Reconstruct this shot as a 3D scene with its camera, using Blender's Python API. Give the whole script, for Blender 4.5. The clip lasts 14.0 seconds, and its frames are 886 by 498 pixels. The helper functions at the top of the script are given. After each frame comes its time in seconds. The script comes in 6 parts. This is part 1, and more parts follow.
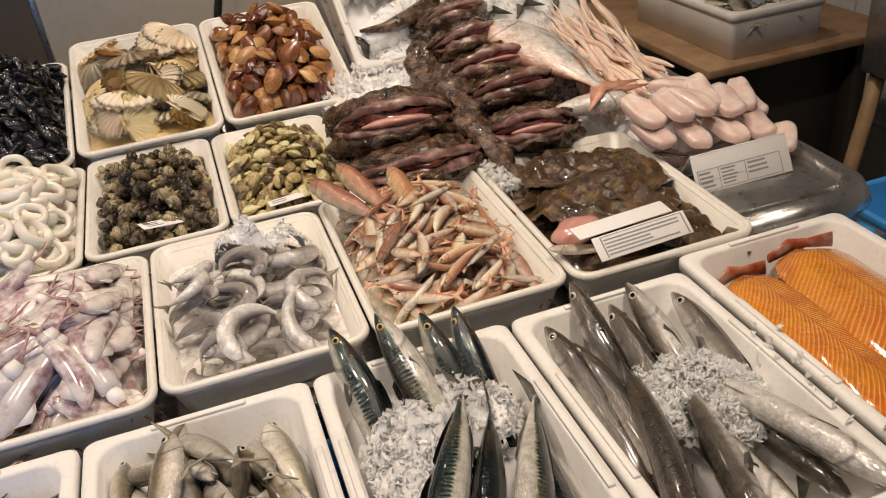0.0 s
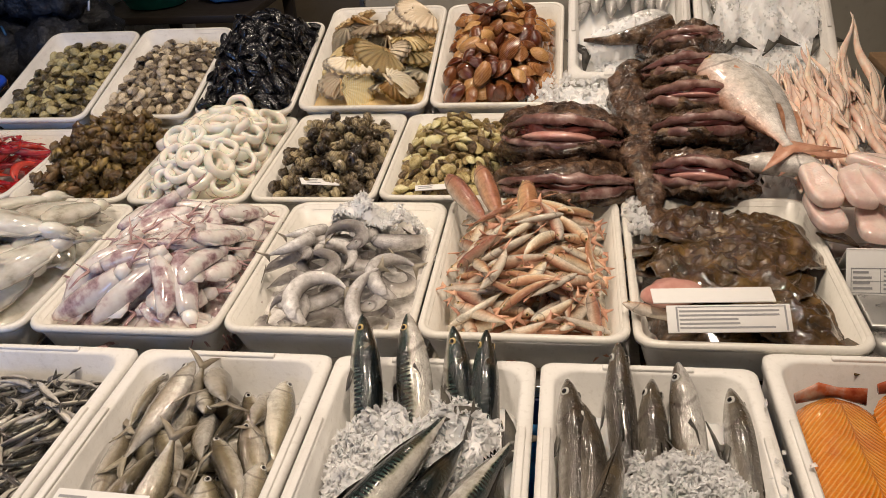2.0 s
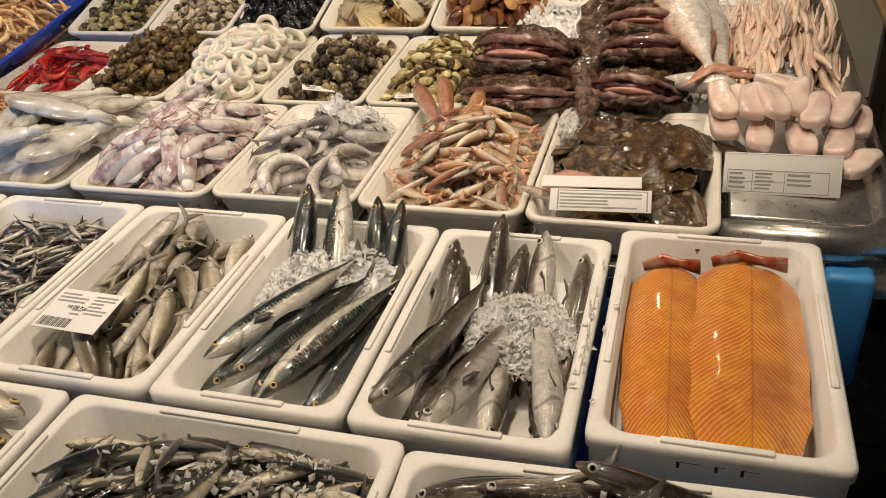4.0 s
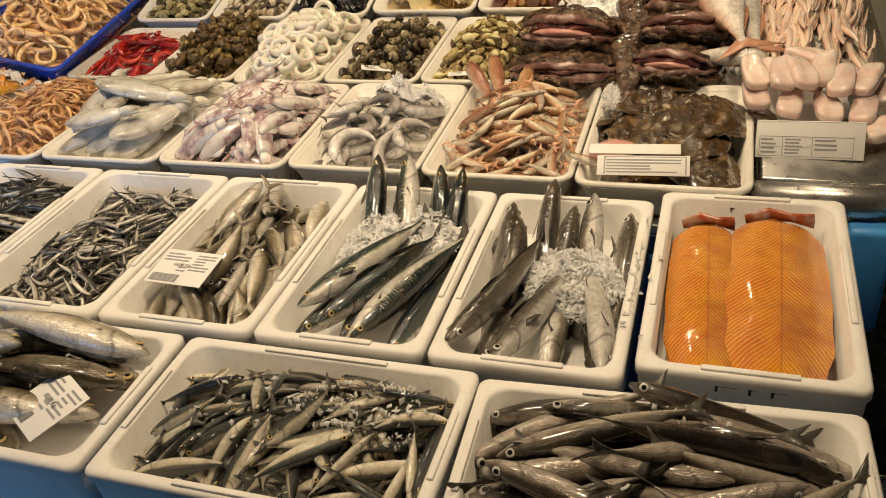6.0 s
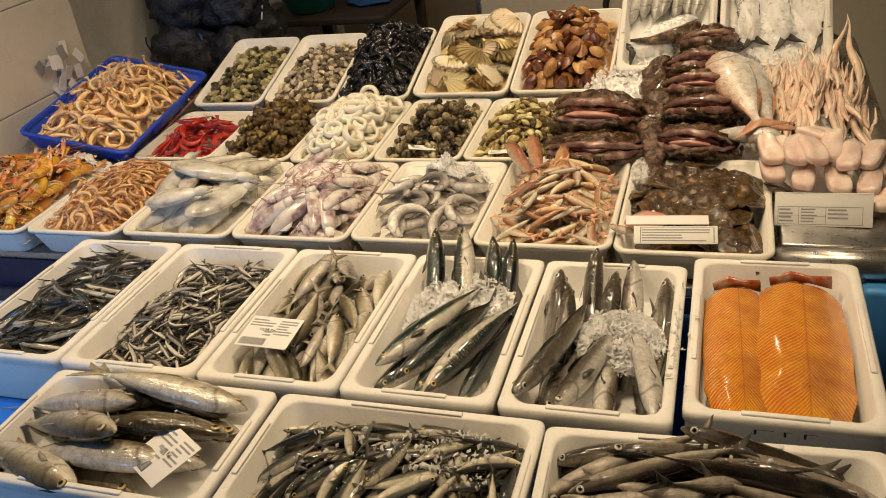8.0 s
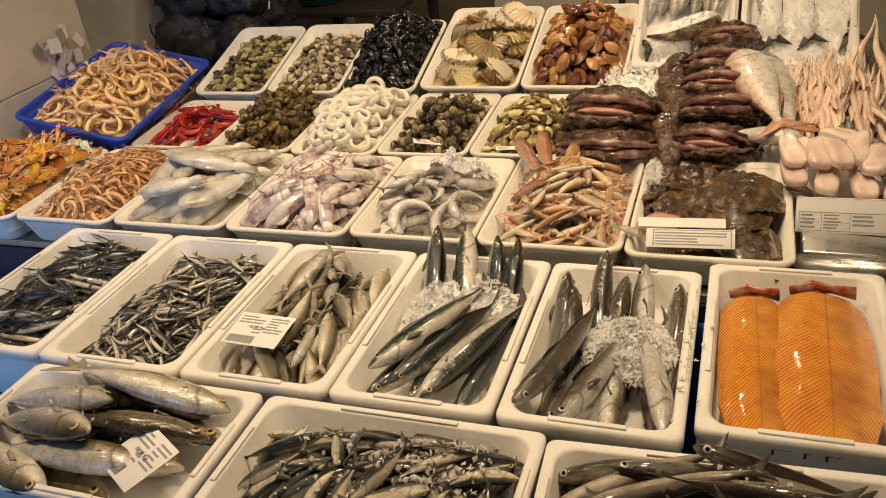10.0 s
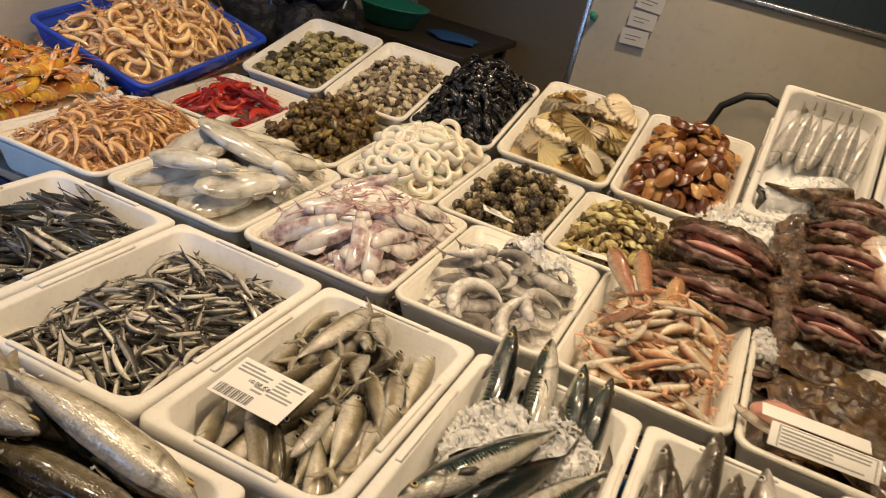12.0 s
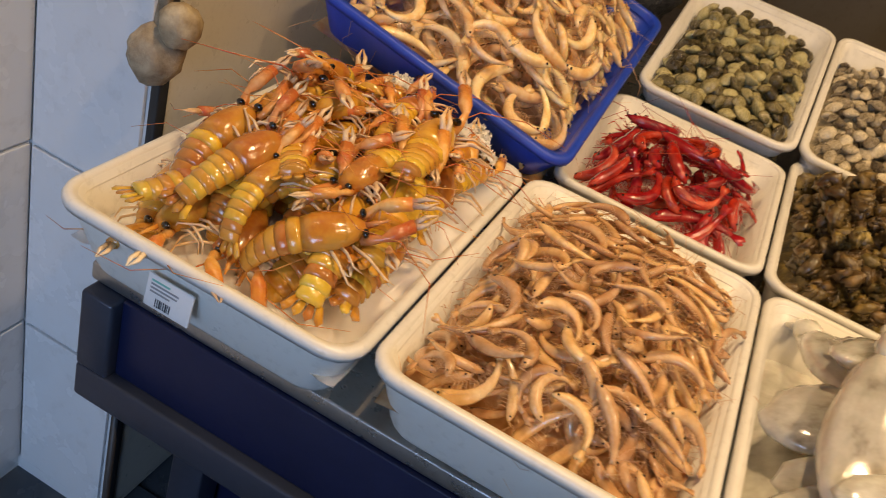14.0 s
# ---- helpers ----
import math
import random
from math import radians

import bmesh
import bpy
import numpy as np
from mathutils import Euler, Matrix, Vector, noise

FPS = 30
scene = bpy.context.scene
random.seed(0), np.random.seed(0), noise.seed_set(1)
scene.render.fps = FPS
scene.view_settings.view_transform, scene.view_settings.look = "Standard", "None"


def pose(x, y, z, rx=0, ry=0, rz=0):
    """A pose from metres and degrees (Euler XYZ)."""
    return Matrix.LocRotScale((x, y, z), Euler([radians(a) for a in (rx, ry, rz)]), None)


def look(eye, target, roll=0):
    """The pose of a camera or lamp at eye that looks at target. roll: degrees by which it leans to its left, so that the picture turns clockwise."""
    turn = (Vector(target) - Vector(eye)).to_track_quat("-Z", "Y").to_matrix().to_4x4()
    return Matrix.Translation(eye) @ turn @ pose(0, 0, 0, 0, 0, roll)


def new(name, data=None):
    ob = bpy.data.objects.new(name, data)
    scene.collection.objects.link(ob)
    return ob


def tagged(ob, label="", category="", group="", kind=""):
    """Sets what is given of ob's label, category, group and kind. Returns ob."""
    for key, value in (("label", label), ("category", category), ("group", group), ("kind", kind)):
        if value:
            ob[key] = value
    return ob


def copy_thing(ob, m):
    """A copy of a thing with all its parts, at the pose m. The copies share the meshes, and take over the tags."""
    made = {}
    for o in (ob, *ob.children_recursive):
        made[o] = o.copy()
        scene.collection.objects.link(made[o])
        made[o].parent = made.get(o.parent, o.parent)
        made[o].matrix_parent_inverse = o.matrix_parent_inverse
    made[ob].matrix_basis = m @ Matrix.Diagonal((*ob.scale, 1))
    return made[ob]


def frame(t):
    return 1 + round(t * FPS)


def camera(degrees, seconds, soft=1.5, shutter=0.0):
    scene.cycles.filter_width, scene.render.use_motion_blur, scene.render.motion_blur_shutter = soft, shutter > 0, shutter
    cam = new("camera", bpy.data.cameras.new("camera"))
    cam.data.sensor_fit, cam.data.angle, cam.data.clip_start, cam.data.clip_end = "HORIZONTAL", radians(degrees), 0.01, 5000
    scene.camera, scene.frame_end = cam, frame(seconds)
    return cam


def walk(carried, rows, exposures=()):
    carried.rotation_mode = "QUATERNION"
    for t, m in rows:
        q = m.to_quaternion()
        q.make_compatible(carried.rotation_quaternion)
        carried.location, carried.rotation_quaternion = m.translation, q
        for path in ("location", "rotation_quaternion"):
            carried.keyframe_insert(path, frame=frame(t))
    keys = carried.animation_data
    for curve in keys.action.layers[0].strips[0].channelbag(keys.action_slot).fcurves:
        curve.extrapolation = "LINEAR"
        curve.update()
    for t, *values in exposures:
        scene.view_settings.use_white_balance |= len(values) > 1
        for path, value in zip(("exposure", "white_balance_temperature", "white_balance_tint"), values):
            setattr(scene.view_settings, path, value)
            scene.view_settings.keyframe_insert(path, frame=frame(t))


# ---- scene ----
cam = camera(56.0, 14.0, soft=0.5, shutter=0.15)
PATH = [
    (0, (-0.651, -0.486, 1.542), (-0.189, 1.172, 0.522), -6.7),
    (0.5, (-0.558, -0.453, 1.55), (-0.319, 1.274, 0.569), -6.3),
    (1, (-0.425, -0.438, 1.535), (-0.437, 1.314, 0.569), -5.0),
    (1.5, (-0.331, -0.449, 1.532), (-0.517, 1.289, 0.56), -3.8),
    (2, (-0.261, -0.505, 1.541), (-0.558, 1.215, 0.564), -4.0),
    (2.5, (-0.195, -0.607, 1.546), (-0.545, 1.084, 0.537), -4.9),
    (3, (-0.093, -0.672, 1.547), (-0.528, 0.984, 0.513), -5.5),
    (3.2, (-0.039, -0.685, 1.552), (-0.499, 0.955, 0.503), -5.4),
    (5.3, (0.16, -0.857, 1.609), (-0.448, 0.709, 0.525), -6.6),
    (5.5, (0.146, -0.869, 1.62), (-0.461, 0.689, 0.522), -6.9),
    (6, (0.1, -0.918, 1.64), (-0.502, 0.636, 0.534), -7.4),
    (6.5, (0.07, -0.97, 1.689), (-0.53, 0.602, 0.607), -8.3),
    (7, (0.07, -1.017, 1.722), (-0.519, 0.587, 0.683), -8.5),
    (7.5, (0.068, -1.066, 1.751), (-0.526, 0.561, 0.752), -8.1),
    (8, (0.056, -1.094, 1.76), (-0.567, 0.534, 0.781), -8.1),
    (8.2, (0.054, -1.098, 1.762), (-0.588, 0.525, 0.785), -8.2),
    (10.3, (0.038, -0.979, 1.688), (-0.604, 0.643, 0.709), -6.3),
    (10.5, (0.032, -0.952, 1.673), (-0.576, 0.675, 0.682), -4.5),
    (11, (-0.029, -0.93, 1.651), (-0.574, 0.728, 0.674), 1.6),
    (11.5, (-0.135, -0.892, 1.631), (-0.644, 0.814, 0.72), 8.2),
    (12, (-0.322, -0.752, 1.548), (-0.874, 0.979, 0.712), 14.1),
    (12.5, (-0.635, -0.575, 1.49), (-1.233, 1.158, 0.689), 18.1),
    (13, (-1.003, -0.412, 1.446), (-1.61, 1.299, 0.606), 18.8),
    (13.5, (-1.351, -0.197, 1.361), (-1.888, 1.504, 0.457), 20.1),
    (14, (-1.633, -0.018, 1.28), (-2.025, 1.619, 0.199), 20.7),
]
walk(cam, [(t, look(eye, target, roll)) for t, eye, target, roll in PATH],
     [(0, -0.56, 5750, 14), (3.2, -0.58, 5850, 12), (5.3, -0.53, 6700, 8), (8.2, -0.54, 7150, 8), (11.0, -0.52, 7400, 11), (12, -0.53, 7000, 10), (13, -0.52, 7200, 10), (14, -0.50, 8800, 13)])

# ---- world and lights ----
world = bpy.data.worlds.new("world")
scene.world = world
world.use_nodes = True
world.node_tree.nodes["Background"].inputs[0].default_value = (0.8, 0.86, 1, 1)
world.node_tree.nodes["Background"].inputs[1].default_value = 0.02


def area_lamp(name, eye, target, sx, sy, watts, colour):
    la = bpy.data.lights.new(name, "AREA")
    la.shape, la.size, la.size_y, la.energy, la.color = "RECTANGLE", sx, sy, watts, colour
    ob = new(name, la)
    ob.matrix_world = look(eye, target)
    return ob


WARM = (1.0, 0.79, 0.55)
# the sixth, behind the counter, is an unseen addition that brightens the cream panel
for lx, ly, lw in ((-1.85, 0.65, 8.5), (-1.05, 0.1, 10.5), (-0.1, 0.1, 12.5), (-0.2, 1.15, 9.5), (-1.15, 1.35, 4.5), (-0.5, 2.5, 15.0)):
    lamp = area_lamp("spot_lamp", (lx, ly, 2.62), (lx + 0.05, ly + 0.12, 0.8), 0.11, 0.11, lw, WARM)
    lamp.data.spread = radians(118)
# daylight of the street, by the open front on one side
day = area_lamp("street_daylight", (-1.7, -2.6, 1.5), (-2.55, 0.9, 0.45), 1.5, 1.5, 14, (0.27, 0.50, 1.0))
day.data.spread = radians(62)


# ---- materials ----
def rgb(c):
    return (c[0], c[1], c[2], 1)


class Mat:
    def __init__(self, name, rough=0.4, metal=0.0, spec=0.5, coat=0.0, sss=0.0):
        self.m = bpy.data.materials.new(name)
        self.m.use_nodes = True
        self.t = self.m.node_tree
        self.b = self.t.nodes["Principled BSDF"]
        for k, v in (("Roughness", rough), ("Metallic", metal), ("Specular IOR Level", spec), ("Coat Weight", coat), ("Coat Roughness", 0.08)):
            self.b.inputs[k].default_value = v
        if sss:
            self.b.inputs["Subsurface Weight"].default_value = sss
            self.b.inputs["Subsurface Radius"].default_value = (0.012, 0.006, 0.004)
            self.b.inputs["Subsurface Scale"].default_value = 0.5

    def n(self, kind, **inputs):
        node = self.t.nodes.new("ShaderNode" + kind)
        for k, v in inputs.items():
            self.put(node, k, v)
        return node

    def put(self, node, k, v):
        sock = node.inputs[int(k[1:])] if k[0] == "i" and k[1:].isdigit() else node.inputs[k]
        if hasattr(v, "is_output"):
            self.t.links.new(v, sock)
        else:
            sock.default_value = v

    def coords(self, kind="Object"):
        return self.n("TexCoord").outputs[kind]

    def noise(self, scale, detail=3, rough=0.6, vec=None):
        return self.n("TexNoise", Vector=vec or self.coords(), Scale=scale, Detail=detail, Roughness=rough).outputs["Fac"]

    def ramp(self, fac, stops):
        node = self.n("ValToRGB", Fac=fac)
        els = node.color_ramp.elements
        while len(els) < len(stops):
            els.new(0.5)
        for e, (p, c) in zip(els, stops):
            e.position, e.color = p, rgb(c)
        return node.outputs["Color"]

    def math(self, op, a, b=0.0, clamp=False):
        node = self.n("Math", i0=a, i1=b)
        node.operation, node.use_clamp = op, clamp
        return node.outputs[0]

    def mix(self, fac, a, b, blend="MIX"):
        node = self.t.nodes.new("ShaderNodeMix")
        node.data_type, node.blend_type = "RGBA", blend
        for i, v in ((0, fac), (6, a), (7, b)):
            if hasattr(v, "is_output"):
                self.t.links.new(v, node.inputs[i])
            else:
                node.inputs[i].default_value = rgb(v) if isinstance(v, tuple) else v
        return node.outputs[2]

    def vary(self, colour, amount=0.35, hue=0.02):
        r = self.n("ObjectInfo").outputs["Random"]
        v = self.math("MULTIPLY_ADD", r, amount)
        v.node.inputs[2].default_value = 1 - amount / 2
        h = self.math("MULTIPLY_ADD", r, hue)
        h.node.inputs[2].default_value = 0.5 - hue / 2
        node = self.n("HueSaturation", Hue=h, Value=v, Color=colour)
        return node.outputs[0]

    def colour(self, c):
        self.put(self.b, "Base Color", c if hasattr(c, "is_output") else rgb(c))
        return self

    def rough(self, fac, lo, hi):
        node = self.n("MapRange", Value=fac)
        node.inputs["To Min"].default_value, node.inputs["To Max"].default_value = lo, hi
        self.put(self.b, "Roughness", node.outputs[0])
        return self

    def bump(self, height, strength=0.3, dist=0.002):
        node = self.n("Bump", Height=height, Strength=strength, Distance=dist)
        self.put(self.b, "Normal", node.outputs[0])
        return self


def mottled(name, stops, scale=30.0, rough=0.35, bump=0.3, bscale=None, dist=0.002, vary=0.3, hue=0.015, metal=0.0, coat=0.0, sss=0.0, spec=0.5):
    m = Mat(name, rough, metal, spec, coat, sss)
    f = m.noise(scale, 4)
    c = m.ramp(f, stops)
    if vary:
        c = m.vary(c, vary, hue)
    m.colour(c)
    m.rough(m.noise(scale * 2.3, 3), max(0.05, rough - 0.12), rough + 0.15)
    if bump:
        m.bump(m.noise(bscale or scale * 3, 4), bump, dist)
    return m.m


def fish_skin(name, stops, rough=0.22, metal=0.25, gill=0.5, stripes=None, vary=0.25, speckle=0.2, hue=0.01, coat=0.8):
    """Colours run from belly (0) to back (1); u runs from snout to tail."""
    m = Mat(name, rough, metal * 0.55, 0.6, coat)
    uv = m.n("SeparateXYZ", Vector=m.coords("UV"))
    u, v = uv.outputs[0], uv.outputs[1]
    wob = m.math("MULTIPLY", m.math("SUBTRACT", m.noise(34, 4), 0.5), 0.42)
    c = m.ramp(m.math("ADD", v, wob), stops)
    if stripes:
        w = m.n("TexWave", Vector=m.n("Mapping", Vector=m.coords("UV"), Scale=(stripes[0], 0.9, 1)).outputs[0], Scale=1.0, Distortion=5.0, Detail=2.0)
        w.inputs["Detail Scale"].default_value = 1.6
        band = m.math("MULTIPLY", m.ramp(w.outputs["Fac"], [(0.45, (0, 0, 0)), (0.55, (1, 1, 1))]), m.ramp(v, [(0.42, (0, 0, 0)), (0.5, (1, 1, 1))]))
        body = m.ramp(u, [(0.2, (0, 0, 0)), (0.25, (1, 1, 1))])
        c = m.mix(m.math("MULTIPLY", band, body), c, stripes[1])
    c = m.mix(m.math("MULTIPLY", m.ramp(m.noise(160, 2), [(0.5, (0, 0, 0)), (0.7, (1, 1, 1))]), speckle), c, (0.06, 0.05, 0.045))
    if gill:
        bow = m.math("MULTIPLY", m.math("SUBTRACT", v, 0.5), m.math("SUBTRACT", v, 0.5))
        d = m.math("ABSOLUTE", m.math("SUBTRACT", m.math("ADD", u, m.math("MULTIPLY", bow, 0.28)), 0.225))
        line = m.ramp(d, [(0.006, (1, 1, 1)), (0.018, (0, 0, 0))])
        mouth = m.math("MULTIPLY", m.ramp(m.math("ABSOLUTE", m.math("SUBTRACT", v, 0.42)), [(0.02, (1, 1, 1)), (0.06, (0, 0, 0))]), m.ramp(u, [(0.06, (1, 1, 1)), (0.075, (0, 0, 0))]))
        c = m.mix(m.math("MULTIPLY", m.math("MAXIMUM", line, mouth), gill), c, (0.05, 0.03, 0.025))
    blot = m.ramp(m.noise(48, 5, 0.7), [(0.36, (.30, .28, .25)), (0.56, (1, 1, 1))])
    c = m.mix(0.5, c, blot, "MULTIPLY")
    gold = m.math("MULTIPLY", m.ramp(m.noise(19, 3), [(0.5, (0, 0, 0)), (0.68, (1, 1, 1))]), 0.13)
    c = m.mix(gold, c, (.34, .24, .10), "MIX")
    m.colour(m.vary(c, vary + 0.12, hue))
    m.rough(m.noise(60, 3), max(0.06, rough - 0.1), rough + 0.16)
    sc = m.n("TexVoronoi", Vector=m.n("Mapping", Vector=m.coords("UV"), Scale=(70, 30, 1)).outputs[0], Scale=1.0)
    m.bump(m.math("ADD", sc.outputs["Distance"], m.math("MULTIPLY", m.noise(70, 4), 2.5)), 0.45, 0.0018)
    return m.m


def plain(name, c, rough=0.5, metal=0.0, grime=0.12, scale=9.0, bump=0.08, coat=0.0, dirt=(0.35, 0.3, 0.22)):
    m = Mat(name, rough, metal, 0.5, coat)
    big = m.ramp(m.noise(scale, 5, 0.65), [(0.48, (0, 0, 0)), (0.75, (1, 1, 1))])
    fine = m.ramp(m.noise(scale * 14, 3), [(0.55, (0, 0, 0)), (0.72, (1, 1, 1))])
    dirty = tuple(a * b for a, b in zip(c, dirt))
    col = m.mix(m.math("MULTIPLY", big, grime), c, dirty)
    col = m.mix(m.math("MULTIPLY", fine, grime * 0.7), col, dirty)
    m.colour(col)
    m.rough(m.noise(scale * 3, 4), max(0.05, rough - 0.12), rough + 0.15)
    m.bump(m.noise(scale * 22, 3), bump, 0.001)
    return m.m


def shell_mat(name, stops, rings=60.0, rough=0.3, coat=0.3, vary=0.5, hue=0.03, umbo=(-0.5, 0, 0), bump=0.5):
    m = Mat(name, rough, 0, 0.5, coat)
    w = m.n("TexWave", Vector=m.n("Mapping", Vector=m.coords("Object"), Location=umbo).outputs[0], Scale=rings, Distortion=2.0, Detail=3.0)
    w.wave_type, w.rings_direction = "RINGS", "SPHERICAL"
    one = m.n("ObjectInfo").outputs["Random"]
    f = m.math("ADD", m.math("MULTIPLY", w.outputs["Fac"], 0.22), m.math("ADD", m.math("MULTIPLY", m.noise(110, 4), 0.45), m.math("MULTIPLY", one, 0.42)))
    m.colour(m.vary(m.ramp(f, stops), vary, hue))
    m.bump(m.math("ADD", w.outputs["Fac"], m.noise(220, 2)), bump, 0.0012)
    m.rough(m.noise(140, 2), rough - 0.12, rough + 0.2)
    return m.m


WHITE_PLASTIC = plain("white_plastic", (0.78, 0.75, 0.68), 0.32, grime=0.25, scale=7)
STYRO = plain("styrofoam", (0.80, 0.78, 0.74), 0.55, grime=0.22, scale=8, bump=0.35)
BLUE_PLASTIC = plain("blue_plastic", (0.012, 0.06, 0.50), 0.35, grime=0.3)
PALE_BLUE = plain("crate_blue_plastic", (0.07, 0.34, 0.80), 0.4, grime=0.3)
STEEL = plain("stainless_steel", (0.55, 0.54, 0.52), 0.28, 0.9, grime=0.3, scale=12)
DARK_STEEL = plain("dark_painted_steel", (0.045, 0.055, 0.08), 0.35, 0.3, grime=0.25)
NAVY = plain("navy_panel", (0.006, 0.012, 0.05), 0.4, grime=0.25)
PAPER = plain("white_card", (0.80, 0.79, 0.77), 0.6, grime=0.06)
INK = plain("black_ink", (0.03, 0.03, 0.035), 0.6, grime=0)
GREY_INK = plain("grey_ink", (0.30, 0.30, 0.31), 0.6, grime=0)
GREEN_LABEL = plain("green_label", (0.15, 0.50, 0.42), 0.5, grime=0.05)
DARK_RUBBER = plain("dark_rubber", (0.03, 0.03, 0.03), 0.5)
WOOD = mottled("raw_wood", [(0.3, (0.28, 0.17, 0.08)), (0.7, (0.45, 0.30, 0.16))], 14, 0.6, 0.4)
TILE_WALL = plain("white_wall_tile", (0.74, 0.74, 0.73), 0.25, grime=0.2, scale=3)
BEIGE = plain("beige_panel", (0.33, 0.27, 0.19), 0.4, grime=0.25, scale=2)
CREAM = plain("cream_panel", (0.66, 0.61, 0.51), 0.35, grime=0.2, scale=2)
BLUEGREY = plain("blue_grey_tile", (0.10, 0.15, 0.18), 0.3, grime=0.2, scale=3)
FLOOR = plain("dark_wet_floor_tile", (0.06, 0.075, 0.09), 0.25, grime=0.4, scale=4)
CEIL = plain("ceiling_paint", (0.06, 0.06, 0.06), 0.8)
TEAL = plain("teal_plastic", (0.03, 0.35, 0.30), 0.35)
SACK = mottled("black_net_sack", [(0.35, (0.008, 0.009, 0.012)), (0.7, (0.03, 0.035, 0.05))], 25, 0.35, 1.0, 60, 0.01, 0)


def ice_mat():
    m = Mat("crushed_ice", 0.45, 0, 0.5)
    m.colour(m.ramp(m.noise(60, 3), [(0.3, (0.91, 0.92, 0.92)), (0.7, (0.97, 0.97, 0.97))]))
    m.b.inputs["Subsurface Weight"].default_value = 1.0
    m.b.inputs["Subsurface Radius"].default_value = (0.02, 0.021, 0.022)
    m.b.inputs["Subsurface Scale"].default_value = 1.0
    return m.m


ICE = ice_mat()


def eye_mat(name, iris):
    m = Mat(name, 0.05, 0, 0.8, 1.0)
    g = m.n("TexGradient", Vector=m.n("Mapping", Vector=m.coords("UV"), Location=(0, 0, 0)).outputs[0])
    m.colour(m.ramp(g.outputs["Fac"], [(0.0, (0.004, 0.004, 0.005)), (0.46, (0.006, 0.006, 0.008)), (0.56, iris), (0.85, iris), (0.95, (0.05, 0.045, 0.04))]))
    return m.m


EYE_GOLD = eye_mat("golden_eye", (0.55, 0.40, 0.16))
EYE_SILVER = eye_mat("silver_eye", (0.55, 0.54, 0.50))
EYE_BLACK = plain("black_eye", (0.005, 0.005, 0.006), 0.08, grime=0, coat=1)


# ---- mesh helpers ----
def link(name, bm, material, parent=None, label="", smooth=True):
    me = bpy.data.meshes.new(name)
    if smooth:
        for f in bm.faces:
            f.smooth = True
    bm.to_mesh(me)
    bm.free()
    for mm in material if isinstance(material, (list, tuple)) else [material]:
        me.materials.append(mm)
    ob = new(name, me)
    if parent is not None:
        ob.parent = parent
    if label:
        ob["label"] = label
    return ob


def part(name, bm, material, parent, label="", smooth=True):
    return link(name, bm, material, parent, label, smooth)


def thing(name, label, category, group="", kind=""):
    return tagged(new(name), label, category, group, kind)


def sharp(ob, degrees=35):
    me = ob.data
    me.set_sharp_from_angle(angle=radians(degrees))
    return ob


def box_bm(x0, x1, y0, y1, z0, z1, bevel=0.003, bm=None):
    bm = bm or bmesh.new()
    r = bmesh.ops.create_cube(bm, size=1)
    bmesh.ops.transform(bm, matrix=Matrix.Translation(((x0 + x1) / 2, (y0 + y1) / 2, (z0 + z1) / 2)) @ Matrix.Diagonal((x1 - x0, y1 - y0, z1 - z0, 1)), verts=r["verts"])
    if bevel:
        es = list({e for v in r["verts"] for e in v.link_edges})
        bmesh.ops.bevel(bm, geom=es, offset=bevel, segments=2, affect="EDGES", profile=0.5)
    return bm


def tube(bm, pts, radii, n=8, up=(0, 0, 1), roll=0.0, caps=True):
    """A loft along pts; radii are numbers or (across, upwards). uv: u along, v over the section."""
    uv = bm.loops.layers.uv.verify()
    up = Vector(up)
    pts = [Vector(p) for p in pts]
    rings, k = [], len(pts)
    cr, sr = math.cos(roll), math.sin(roll)
    for i, p in enumerate(pts):
        t = (pts[min(i + 1, k - 1)] - pts[max(i - 1, 0)]).normalized()
        side = up.cross(t)
        side = side.normalized() if side.length > 1e-6 else Vector((1, 0, 0))
        b = t.cross(side)
        ra, rb = radii[i] if isinstance(radii[i], (tuple, list)) else (radii[i], radii[i])
        ring = []
        for j in range(n):
            a = 2 * math.pi * j / n
            c, s = ra * math.cos(a), rb * math.sin(a)
            ring.append(bm.verts.new(p + side * (c * cr - s * sr) + b * (c * sr + s * cr)))
        rings.append(ring)
    for i in range(k - 1):
        for j in range(n):
            f = bm.faces.new((rings[i][j], rings[i][(j + 1) % n], rings[i + 1][(j + 1) % n], rings[i + 1][j]))
            for lp, (uu, jj) in zip(f.loops, ((i, j), (i, j + 1), (i + 1, j + 1), (i + 1, j))):
                lp[uv].uv = (uu / (k - 1), (math.cos(2 * math.pi * jj / n) + 1) / 2)
    if caps:
        for ring, uu in ((rings[0][::-1], 0.0), (rings[-1], 1.0)):
            f = bm.faces.new(ring)
            for lp in f.loops:
                lp[uv].uv = (uu, 0.5)
    return bm


def plate(bm, pts, thick=0.0015, m=None):
    """A thin flat shape from an outline in x, y."""
    m = m or Matrix()
    uv = bm.loops.layers.uv.verify()
    lo = [bm.verts.new(m @ Vector((x, y, -thick / 2))) for x, y in pts]
    hi = [bm.verts.new(m @ Vector((x, y, thick / 2))) for x, y in pts]
    bm.faces.new(lo[::-1])
    bm.faces.new(hi)
    n = len(pts)
    for i in range(n):
        bm.faces.new((lo[i], lo[(i + 1) % n], hi[(i + 1) % n], hi[i]))
    for f in bm.faces:
        for lp in f.loops:
            if lp[uv].uv.length == 0:
                lp[uv].uv = (0.9, 0.8)
    return bm


